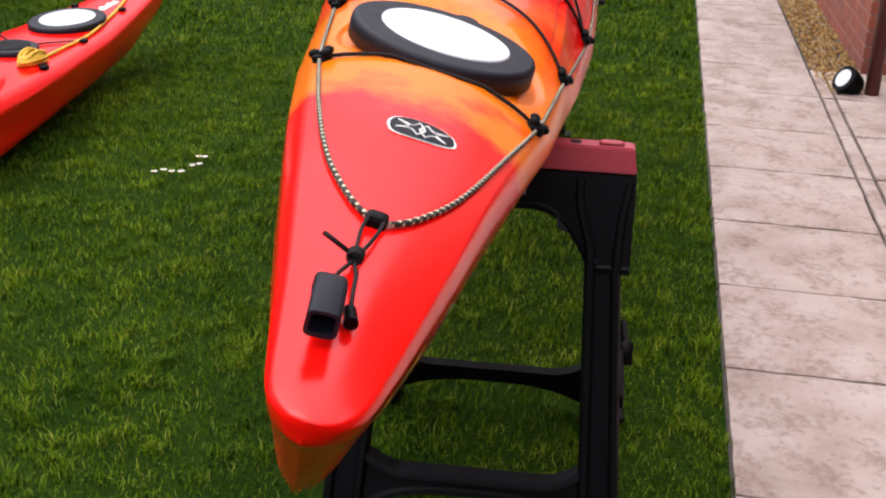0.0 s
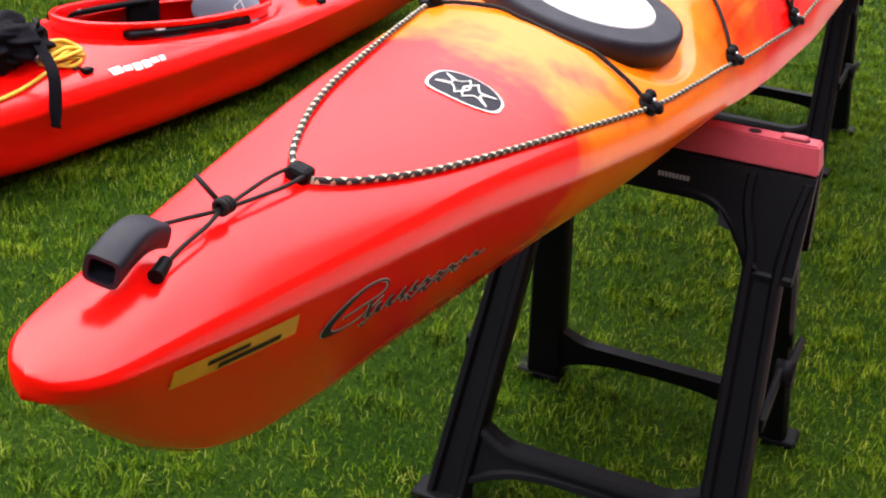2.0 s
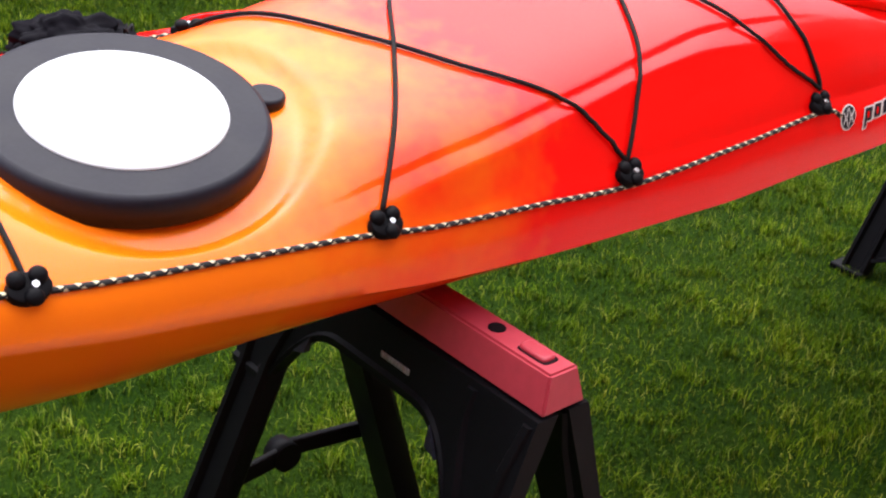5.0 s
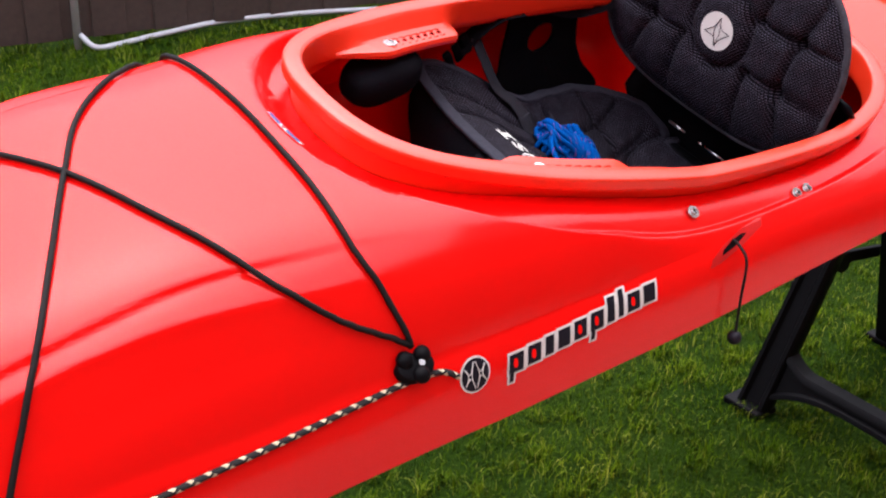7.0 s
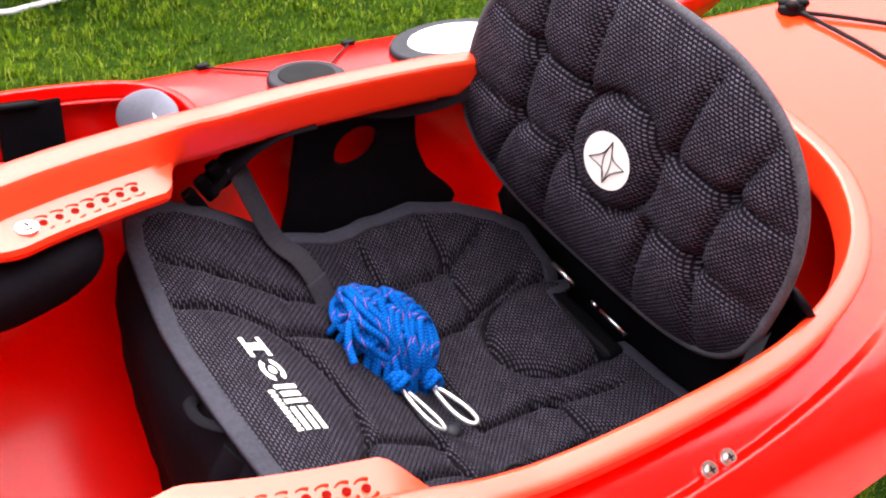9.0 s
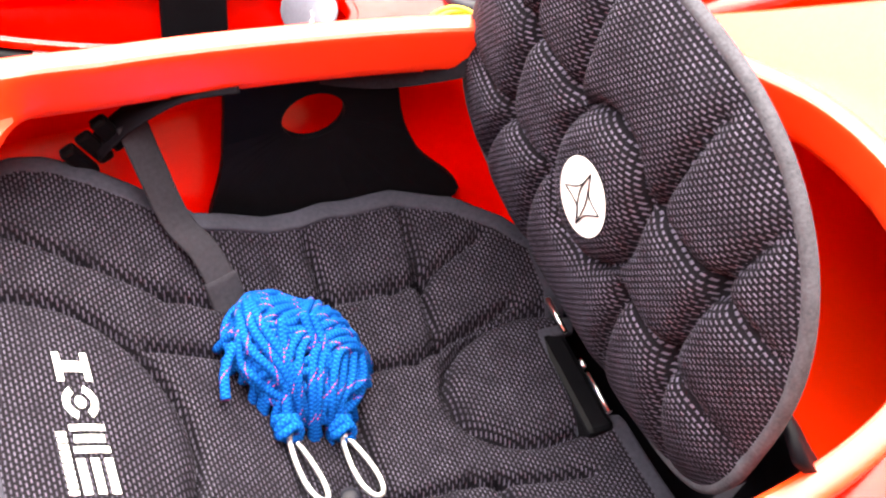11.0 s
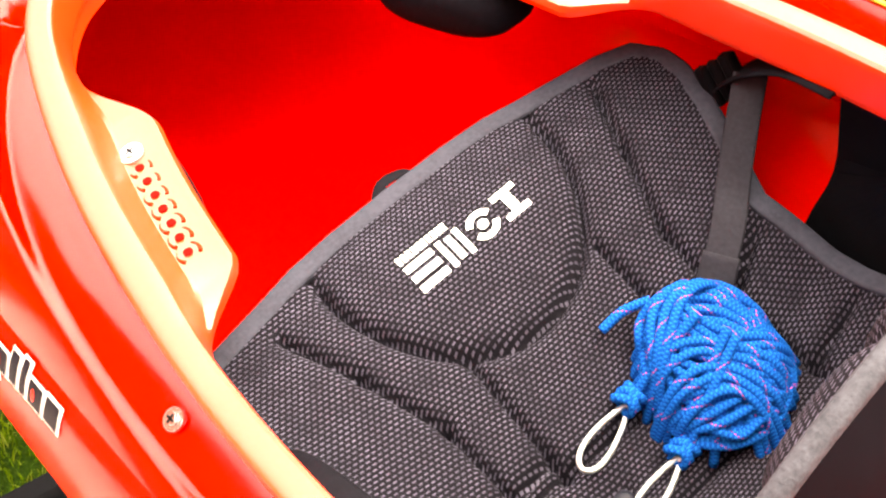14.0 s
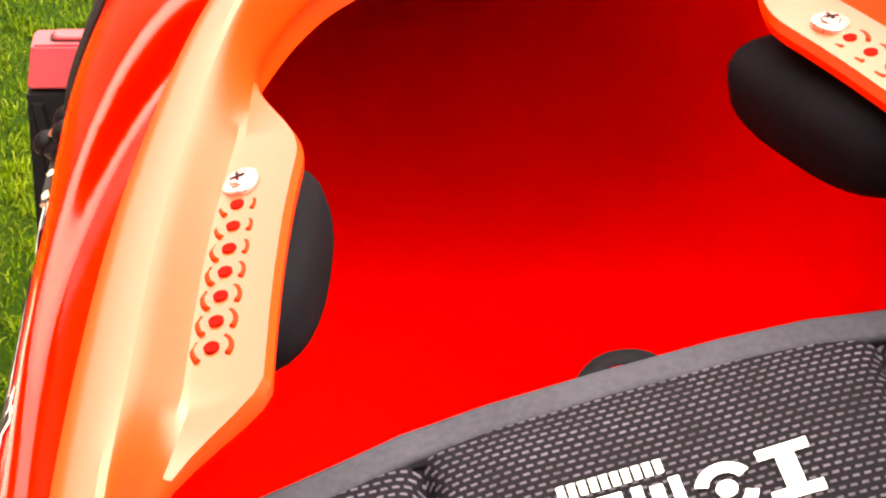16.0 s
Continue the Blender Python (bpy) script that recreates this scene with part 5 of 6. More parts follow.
def rope_coil():
    ro = empty("rope_coil", KM)
    tagged(ro, "coiled blue rope with two snap hooks on the seat", "rope")
    rnd = random.Random(5)
    cx, cy, R = 2.741, 0.079, 0.0505
    base = lambda x, y: seat_base(x, y) + 0.002
    bm = bmesh.new()

    def heap(x, y, level):
        r = min(1.15, math.hypot((x - cx) / R, (y - cy) / (R * 0.97)))
        return base(x, y) + 0.004 + 0.88 * level * math.sqrt(max(0.0, 1.18 - r * r))

    # loops round the outside, the bottom layers
    for k in range(13):
        rr = R * (0.60 + 0.40 * rnd.random()) if k > 6 else R * (0.90 + 0.02 * k)
        ph, ec = rnd.uniform(0, 6.28), rnd.uniform(0.88, 1.0)
        loop = []
        for i in range(18):
            t = 2 * math.pi * i / 18
            q = rr * (1 + 0.04 * math.sin(2 * t + ph) + 0.03 * math.sin(3 * t + 2 * ph))
            x, y = cx + q * math.cos(t), cy + q * ec * math.sin(t)
            loop.append(Vector((x, y, heap(x, y, 0.010 + 0.0022 * k))))
        tube(bm, catmull(loop, 4, closed=True), 0.0035, 8, closed=True)
    # bundles of parallel strands laid across the heap: direction, offset, bow, strands
    for n, (way, off, bow, count) in enumerate(((1.45, 0.020, 0.016, 6), (0.30, -0.004, 0.020, 6), (2.45, -0.018, -0.018, 5), (0.62, 0.028, 0.014, 6), (1.15, -0.030, -0.012, 5), (0.50, 0.002, -0.022, 6), (0.78, -0.022, 0.018, 5), (1.75, 0.034, 0.010, 4))):
        for k in range(count):
            o = off + (k - (count - 1) / 2) * 0.0073 + rnd.uniform(-0.0012, 0.0012)
            half = math.sqrt(max(0.15, 1.04 - (o / R) ** 2)) * R * rnd.uniform(0.97, 1.04)
            twist = rnd.uniform(-0.004, 0.004)
            pts = []
            for i in range(13):
                f = -1 + 2 * i / 12
                u, v = half * f, o + bow * (1 - f * f) - bow * 0.6 + twist * f + 0.0016 * math.sin(4 * f + k)
                x, y = cx + u * math.cos(way) - v * math.sin(way), cy + u * math.sin(way) + v * math.cos(way)
                pts.append(Vector((x, y, heap(x, y, 0.030 + 0.0028 * n) - 0.010 * abs(f) ** 6)))
            tube(bm, catmull(pts, 4), 0.0035, 8)
    g = lambda x, y, h: (x, y, base(x, y) + h)
    tube(bm, catmull([g(2.690, 0.075, 0.024), g(2.679, 0.058, 0.014), g(2.675, 0.040, 0.006)], 6), 0.0036, 7)
    tube(bm, catmull([g(2.726, 0.082, 0.054), g(2.721, 0.052, 0.036), g(2.716, 0.026, 0.010)], 6), 0.0038, 7)
    for q in (-0.0036, 0.0036):
        tube(bm, catmull([g(2.748 + q, 0.090, 0.056), g(2.754 + q, 0.056, 0.040), g(2.757 + q, 0.028, 0.010)], 6), 0.0036, 7)
    part("rope", bm, M_ROPE, ro)
    for (kx, ky), (ex, ey) in (((2.715, 0.021), (2.723, -0.030)), ((2.758, 0.024), (2.767, -0.028))):
        bm = bmesh.new()
        kc = Vector((kx, ky, base(kx, ky) + 0.009))
        for q in range(3):
            tube(bm, [kc + Vector((0.0078 * math.cos(t + q), 0.005 * (q - 1) + 0.002 * math.sin(2 * t), 0.0068 * math.sin(t + q))) for t in np.linspace(0, 2 * math.pi, 12)[:-1]], 0.0034, 7, closed=True)
        part("knot", bm, M_ROPE, ro)
        d = Vector((ex - kx, ey - ky, 0)).normalized()
        sd = Vector((-d.y, d.x, 0))
        L_ = math.hypot(ex - kx, ey - ky) + 0.002
        loop = []
        for t in np.linspace(0, 2 * math.pi, 25)[:-1]:
            u = (0.5 - 0.5 * math.cos(t)) * L_
            w = math.sin(t) * (0.0042 + 0.0058 * (u / L_))
            p = Vector((kx, ky, 0)) + d * (u + 0.004) + sd * w
            p.z = base(p.x, p.y) + 0.005
            loop.append(p)
        bm = bmesh.new()
        tube(bm, catmull(loop, 3, closed=True), 0.0019, 8, closed=True)
        part("snap_hook", bm, M_STEELW, ro, "bright metal snap hook")


M_STEELW = grained("bright_aluminium", (0.75, 0.75, 0.74), 0.35, 80, 0.08, 0.05, 0.0005, 0.6)
rope_coil()


floor_at = lambda x, y: np.interp(abs(y), [p[0] for p in MAIN.hull(x)][::-1], [p[1] for p in MAIN.hull(x)][::-1]) + 0.0062
decal("floor_sticker", [rect(2.385, 2.435, 0.02, 0.075)], M_YELLOW, lambda u, v: Vector((u, v, float(floor_at(u, v)))), kayak, "yellow sticker on the hull floor")
for dz in (0.0, 0.012):
    bm = bmesh.new()
    tube(bm, catmull([(2.97, -0.02, -0.06 + dz), (3.02, 0.02, -0.04 + dz), (3.07, 0.02, -0.05 + dz), (3.12, -0.01, -0.07 + dz)], 8), 0.003, 7)
    part("backrest_cord", bm, M_CORD, kayak, "thin black elastic cord")

bm = bmesh.new()
rows = []
for i in range(15):
    f = i / 14
    row = []
    for j in range(21):
        q = -1 + 2 * j / 20
        wr = 0.006 * math.sin(7 * q + 9 * f) * math.sin(math.pi * f)
        x = 2.958 + 0.055 * math.sin(math.pi * min(1.0, f * 0.9)) + 0.02 * f + wr - 0.03 * q * q
        z = 0.10 - (0.315 - 0.13 * abs(q) ** 3) * f
        row.append(bm.verts.new((x, q * (0.185 + 0.03 * f * (1 - f)), z)))
    rows.append(row)
for ra, rb in zip(rows, rows[1:]):
    for j in range(20):
        bm.faces.new((ra[j], ra[j + 1], rb[j + 1], rb[j]))
rp = smooth(part("rear_pocket", bm, M_BACKING, kayak, "black nylon pocket hanging behind the backrest"))
so = rp.modifiers.new("thickness", "SOLIDIFY")
so.thickness = 0.006
bm = bmesh.new()
tube(bm, [Vector((2.752 + 0.014 * math.cos(t), -0.108 + 0.014 * math.sin(t), seat_height(2.752, -0.108) + 0.008 + 0.004 * math.cos(t))) for t in np.linspace(0, 2 * math.pi, 20)[:-1]], 0.0018, 7, closed=True)
part("strap_ring", bm, M_BLACK, kayak, "black strap ring")
# ---------------------------------------------------------------- trestles


M_PRINT = grained("grey_print", (0.22, 0.22, 0.24), 0.5, 80, 0.1, 0.05)


def strip(bm, rows):
    """Skin a closed bar from rings of equal length, with end caps."""
    rings = [[bm.verts.new(p) for p in r] for r in rows]
    n = len(rings[0])
    for ra, rb in zip(rings, rings[1:]):
        for j in range(n):
            bm.faces.new((ra[j], ra[(j + 1) % n], rb[(j + 1) % n], rb[j]))
    bm.faces.new(rings[0][::-1])
    bm.faces.new(rings[-1])
    bmesh.ops.recalc_face_normals(bm, faces=bm.faces[:])


def trestle(m, label):
    t = empty("trestle", m)
    tagged(t, label, "sawhorse", "trestles under the kayak")
    H, HL = 0.722, 0.262
    bm = bmesh.new()
    strip(bm, [[(-0.034, y, H - 0.047), (0.034, y, H - 0.047), (0.022, y - c, H), (-0.022, y - c, H)] for y, c in ((-HL, -0.008), (HL, 0.008))])
    bmesh.ops.bevel(bm, geom=bm.edges[:], offset=0.003, segments=2, affect="EDGES")
    top = part("top_beam", bm, M_PINK, t, "faded red plastic top")
    for y in (-0.145, 0.145):
        bm = bmesh.new()
        cylinder(bm, (0, y, H - 0.004), (0, y, H + 0.0012), 0.011)
        part("socket", bm, M_BLACK, top)
    for y in (-0.212, 0.212):
        bm = bmesh.new()
        oval(bm, 0, y, 0.0130, 0.024, H - 0.002, 0.003, 0.001, 32, sq=5.0)
        tab = part("stop_slot", bm, M_BLACK, top)
        bm = bmesh.new()
        oval(bm, 0, y + 0.001, 0.0108, 0.0215, H - 0.001, 0.007, 0.003, 32, sq=5.0)
        part("stop_tab", bm, M_PINK, tab)
    for s in (-1, 1):
        # one hinged half: two legs, an arched apron under the beam, a low cross bar
        half = empty("leg_frame")
        half.parent = t
        lean = lambda z: s * (0.026 + (H - 0.055 - z) / (H - 0.055) * 0.239)
        y_in = lambda z: float(np.interp(z, [0.0, 0.55, 0.62], [0.206, 0.176, 0.150]))
        y_out = lambda z: float(np.interp(z, [0.0, 0.52, 0.60, 0.67], [0.284, 0.246, 0.250, 0.262]))
        for e in (-1, 1):
            bm, rows = bmesh.new(), []
            for k in range(23):
                z = 0.664 * (1 - k / 22)
                a, b, x = y_in(z), y_out(z), lean(z)
                d = 0.021 + 0.004 * (1 - z / 0.66)
                rows.append([(x + s * u * d, e * v, z) for u, v in ((-1, a + 0.006), (-0.6, a), (0.6, a), (1, a + 0.006), (1, a + 0.016), (0.55, a + 0.022), (0.55, b - 0.020), (1, b - 0.014), (1, b - 0.005), (0.6, b), (-0.6, b), (-1, b - 0.006))])
            strip(bm, rows)
            lg = smooth(part("leg", bm, M_BLACK, half), 35)
            bm = bmesh.new()
            x, y = lean(0), e * 0.255
            box(bm, x - 0.034, x + 0.034, y - 0.050, y + 0.050, 0.0, 0.018, 0.005)
            part("foot", bm, M_BLACK, lg)
        bm, rows = bmesh.new(), []
        for k in range(41):
            y = -HL + 2 * HL * k / 40
            u = abs(y)
            zt = H - 0.050
            zb = H - 0.118 - 0.10 * (max(0.0, u - 0.07) / 0.115) ** 2.4 if u < 0.185 else H - 0.22
            ring = []
            for z, q in ((zt, 0.95), (zt - 0.02, 0.95), (zb + 0.014, 0.75), (zb + 0.010, 1.0), (zb, 0.85), (zb, -0.85), (zt, -0.95)):
                ring.append((lean(z) + s * q * 0.017, y, z))
            rows.append(ring)
        strip(bm, rows)
        apron = smooth(part("apron", bm, M_BLACK, half), 35)
        bm = bmesh.new()
        zp = H - 0.088
        for k in range(9):
            yk = -0.010 - 0.0062 * k
            box(bm, lean(zp) + s * 0.0158 - 0.0006, lean(zp) + s * 0.0158 + 0.0012, yk, yk + 0.0042, zp - 0.004, zp + 0.004)
        part("printed_bars", bm, M_PRINT, apron, "small pale printed bars")
        for y, z, k in ((-0.130, 0.585, 1.0), (-0.190, 0.535, 0.8), (0.130, 0.585, 1.0), (0.190, 0.535, 0.8)):
            bm = bmesh.new()
            x = lean(z) + s * 0.0150
            w = math.copysign(0.020, y) * k
            lowz = [(x, y - w * 0.5, z + 0.014), (x, y + w * 0.8, z - 0.016), (x, y - w * 0.3, z - 0.010)]
            a = [bm.verts.new(Vector(p) - Vector((s * 0.004, 0, 0))) for p in lowz]
            b = [bm.verts.new(Vector(p) + Vector((s * (0.004 + 0.35 * (z - p[2])), 0, 0))) for p in lowz]
            bm.faces.new(b)
            for i in range(3):
                bm.faces.new((a[i], a[(i + 1) % 3], b[(i + 1) % 3], b[i]))
            bmesh.ops.recalc_face_normals(bm, faces=bm.faces[:])
            part("moulded_gusset", bm, M_HATCH, apron)
        bm, rows = bmesh.new(), []
        for k in range(31):
            y = -0.215 + 0.43 * k / 30
            u = abs(y) / 0.2
            lo, hi = 0.088 - 0.040 * min(1.0, u) ** 3, 0.126 + 0.055 * max(0.0, u - 0.70) ** 1.6 * 3.0
            ring = []
            for z, q in ((hi, -0.8), (hi, 0.8), (hi - 0.005, 1.0), (hi - 0.014, 1.0), (hi - 0.018, 0.6), (lo + 0.016, 0.6), (lo + 0.012, 1.0), (lo + 0.003, 1.0), (lo, 0.8), (lo, -0.8)):
                ring.append((lean(z) + s * q * 0.020, y, z))
            rows.append(ring)
        strip(bm, rows)
        smooth(part("cross_bar", bm, M_BLACK, half), 35)
    for e in (-1, 1):
        y = e * 0.266
        br = empty("folding_brace")
        br.parent = t
        for a, b, dz in (((-0.170, y, 0.275), (0.012, y, 0.300), 0), ((-0.012, y + e * 0.012, 0.300), (0.170, y + e * 0.012, 0.275), 0)):
            bm = bmesh.new()
            beam_between(bm, a, b, 0.012, 0.030, (0, 0, 1), 0.004)
            part("brace_arm", bm, M_BLACK, br)
        bm = bmesh.new()
        cylinder(bm, (0, y - 0.010 * e, 0.294), (0, y + 0.024 * e, 0.294), 0.024, 0.024, 20)
        part("hinge", bm, M_BLACK, br)
    return t


trestle(pose(1.625, -0.078, 0, 0, 0, -1.5), "black plastic folding trestle with faded red top, under the bow")
trestle(pose(3.88, 0.04, 0, 0, 0, -3), "black plastic folding trestle with faded red top, under the stern")

# ---------------------------------------------------------------- ground
bm = bmesh.new()
bmesh.ops.create_grid(bm, x_segments=8, y_segments=8, size=600)
ground = tagged(mesh_thing("ground", bm, M_LAWN), "green lawn", "lawn", kind="structure")

# ---------------------------------------------------------------- lawn
def grass():
    rng = np.random.default_rng(3)
    th = math.radians(-4.95)

    def field(x0, x1, y0, y1, density, hmin, hmax, w):
        n = int((x1 - x0) * (y1 - y0) * density)
        x, y = rng.uniform(x0, x1, n), rng.uniform(y0, y1, n)
        # two blades in five grow in tufts
        tuft = rng.random(n) < 0.4
        nt = max(1, int((x1 - x0) * (y1 - y0) * 130))
        tx, ty, which = rng.uniform(x0, x1, nt), rng.uniform(y0, y1, nt), rng.integers(0, nt, n)
        x = np.where(tuft, tx[which] + rng.normal(0, 0.016, n), x)
        y = np.where(tuft, ty[which] + rng.normal(0, 0.016, n), y)
        tall = np.where(tuft, rng.uniform(0.9, 1.7, nt)[which], 0.85)
        edge = -0.596 + (x - 1.54) * math.tan(th)
        keep = (y > edge + 0.012 * np.sin(x * 23) + 0.01 * np.sin(x * 57)) | (x < 0.985)
        x, y, tall = x[keep], y[keep], tall[keep]
        n = len(x)
        clump = 0.75 + 0.5 * np.sin(x * 5.1 + 1.3 * np.sin(y * 4.3)) * np.sin(y * 6.7 + x)
        h = rng.uniform(hmin, hmax, n) * (0.7 + 0.3 * clump) * tall
        a, lean = rng.uniform(0, 2 * math.pi, n), rng.uniform(0.25, 1.25, n)
        dx, dy = np.cos(a), np.sin(a)
        b = a + rng.uniform(1.0, 2.1, n)
        wx, wy = np.cos(b) * w, np.sin(b) * w
        p0 = np.stack([x - wx, y - wy, np.zeros(n) - 0.002], 1)
        p1 = np.stack([x + wx, y + wy, np.zeros(n) - 0.002], 1)
        m = np.stack([x + dx * h * lean * 0.35, y + dy * h * lean * 0.35, h * 0.6], 1)
        p2, p3 = m - np.stack([wx, wy, 0 * wx], 1) * 0.7, m + np.stack([wx, wy, 0 * wx], 1) * 0.7
        p4 = np.stack([x + dx * h * lean, y + dy * h * lean, h * (1 - 0.25 * lean)], 1)
        v = np.stack([p0, p1, p3, p2, p4], 1).reshape(-1, 3)
        i = np.arange(n) * 5
        quads = np.stack([i, i + 1, i + 2, i + 3], 1)
        tris = np.stack([i + 3, i + 2, i + 4], 1)
        return v, quads, tris

    parts = [field(-1.0, 5.2, -0.95, 2.2, 15000, 0.012, 0.028, 0.0012), field(0.3, 7.5, 2.2, 4.1, 7000, 0.014, 0.034, 0.0016), field(5.2, 9.0, -1.3, 2.2, 3500, 0.016, 0.04, 0.0024), field(-0.2, 2.0, 2.2, 3.4, 1500, 0.016, 0.04, 0.0024)]
    verts, loops, starts, totals, off, lo = [], [], [], [], 0, 0
    for v, q, t in parts:
        verts.append(v)
        fl = np.concatenate([(q + off).ravel(), (t + off).ravel()])
        tot = np.concatenate([np.full(len(q), 4), np.full(len(t), 3)])
        loops.append(fl)
        totals.append(tot)
        off += len(v)
    verts, loops, totals = np.concatenate(verts), np.concatenate(loops), np.concatenate(totals)
    starts = np.concatenate([[0], np.cumsum(totals)[:-1]])
    me = bpy.data.meshes.new("grass")
    me.vertices.add(len(verts))
    me.vertices.foreach_set("co", verts.ravel())
    me.loops.add(len(loops))
    me.loops.foreach_set("vertex_index", loops)
    me.polygons.add(len(totals))
    me.polygons.foreach_set("loop_start", starts)
    me.update(calc_edges=True)
    me.materials.append(M_GRASS)
    tagged(new("grass", me), "short green lawn grass", "grass", kind="stuff")


grass()


def daisies():
    M_PETAL = grained("white_petal", (0.8, 0.8, 0.76), 0.6, 100, 0.05)
    M_CENTRE = grained("yellow_centre", (0.6, 0.4, 0.03), 0.7, 100)
    rnd = random.Random(2)
    for x, y in ((3.249, 1.145), (3.275, 1.12), (3.295, 1.10), (3.30, 1.067), (3.345, 1.04), (3.37, 1.022), (3.455, 1.048), (3.47, 1.03)):
        d = empty("daisy", pose(x, y, 0))
        tagged(d, "small white daisy in the lawn", "flower", "daisies in the lawn")
        h = rnd.uniform(0.03, 0.042)
        bm = bmesh.new()
        cylinder(bm, (0, 0, -0.002), (0.002, 0, h), 0.0008, 0.0008, 6)
        part("stem", bm, M_GRASS, d)
        bm = bmesh.new()
        for k in range(11):
            a = 2 * math.pi * k / 11
            c, s_ = math.cos(a), math.sin(a)
            vs = [bm.verts.new((0.002 + c * r - s_ * w, s_ * r + c * w, h + 0.001 + 0.15 * r)) for r, w in ((0.002, 0), (0.008, -0.0022), (0.0125, 0), (0.008, 0.0022))]
            bm.faces.new(vs)
        part("petals", bm, M_PETAL, d)
        bm = bmesh.new()
        bmesh.ops.create_uvsphere(bm, u_segments=10, v_segments=6, radius=0.0035, matrix=Matrix.Translation((0.002, 0, h + 0.002)))
        part("flower_centre", bm, M_CENTRE, d)


daisies()

# ---------------------------------------------------------------- second kayak on the lawn
K2 = Matrix.Translation((0.408, 2.151, 0.234)) @ Matrix.Rotation(radians(-4.9), 4, "Z")
RIM2 = Rim([(2.13, 0.0), (2.14, 0.05), (2.175, 0.10), (2.26, 0.155), (2.41, 0.195), (2.57, 0.213), (2.73, 0.215), (2.86, 0.205), (2.97, 0.175), (3.03, 0.12), (3.055, 0.06), (3.06, 0.0)],
           [(2.1, 0.15), (2.5, 0.115), (3.06, 0.085)], 2.13, 3.06, flange=None)


class Plain(Shape):
    def relief(self, x, y):
        r = math.hypot((x - 2.60) / 0.55, y / 0.262)
        return 0.012 * float(smoothstep(0.98, 1.03, r) - 1) * float(smoothstep(1.7, 1.9, x)) * float(1 - smoothstep(3.1, 3.3, x))


SECOND = Plain(
    beam=[(0.03, 0.0), (0.04, 0.02), (0.1, 0.045), (0.4, 0.10), (0.8, 0.17), (1.3, 0.24), (1.8, 0.285), (2.3, 0.30), (2.8, 0.295), (3.3, 0.265), (3.8, 0.215), (4.2, 0.16), (4.6, 0.095), (4.9, 0.045), (4.98, 0.025), (5.0, 0.0)],
    crease=[(0.0, 0.12), (0.4, 0.06), (1.0, 0.015), (1.6, 0.0), (2.3, 0.005), (3.0, 0.01), (3.8, 0.035), (4.6, 0.10), (5.0, 0.14)],
    crest=[(0.0, 0.14), (0.4, 0.10), (1.0, 0.075), (1.6, 0.09), (2.04, 0.12), (2.4, 0.085), (2.9, 0.055), (3.2, 0.06), (3.6, 0.075), (4.2, 0.10), (4.6, 0.13), (5.0, 0.165)],
    keel=[(0.03, 0.10), (0.15, 0.0), (0.4, -0.13), (0.8, -0.21), (1.5, -0.232), (3.0, -0.232), (3.8, -0.215), (4.3, -0.16), (4.7, -0.05), (4.93, 0.06), (5.0, 0.13)],
    chine_w=[(0.1, 0.6), (0.8, 0.62), (1.8, 0.8), (2.8, 0.82), (3.8, 0.66), (4.6, 0.6)],
    chine_z=[(0.03, 0.105), (0.4, -0.06), (0.9, -0.14), (1.8, -0.17), (2.8, -0.17), (3.8, -0.13), (4.3, -0.09), (4.7, 0.0), (5.0, 0.135)],
    rise=[(0.0, 0.01), (0.8, 0.035), (1.6, 0.05), (2.6, 0.05), (3.6, 0.035), (4.6, 0.012)],
    rim=RIM2)
kayak2 = empty("kayak", K2)
tagged(kayak2, "red plastic touring kayak lying on the lawn", "kayak")
SECOND.body("hull", M_KAYAK2, kayak2, 0.03, 28)
RIM2.build(M_KAYAK2, kayak2)


def on2(x, y, lift=0.0):
    return Vector((x, y, SECOND.deck(x, y) + lift))


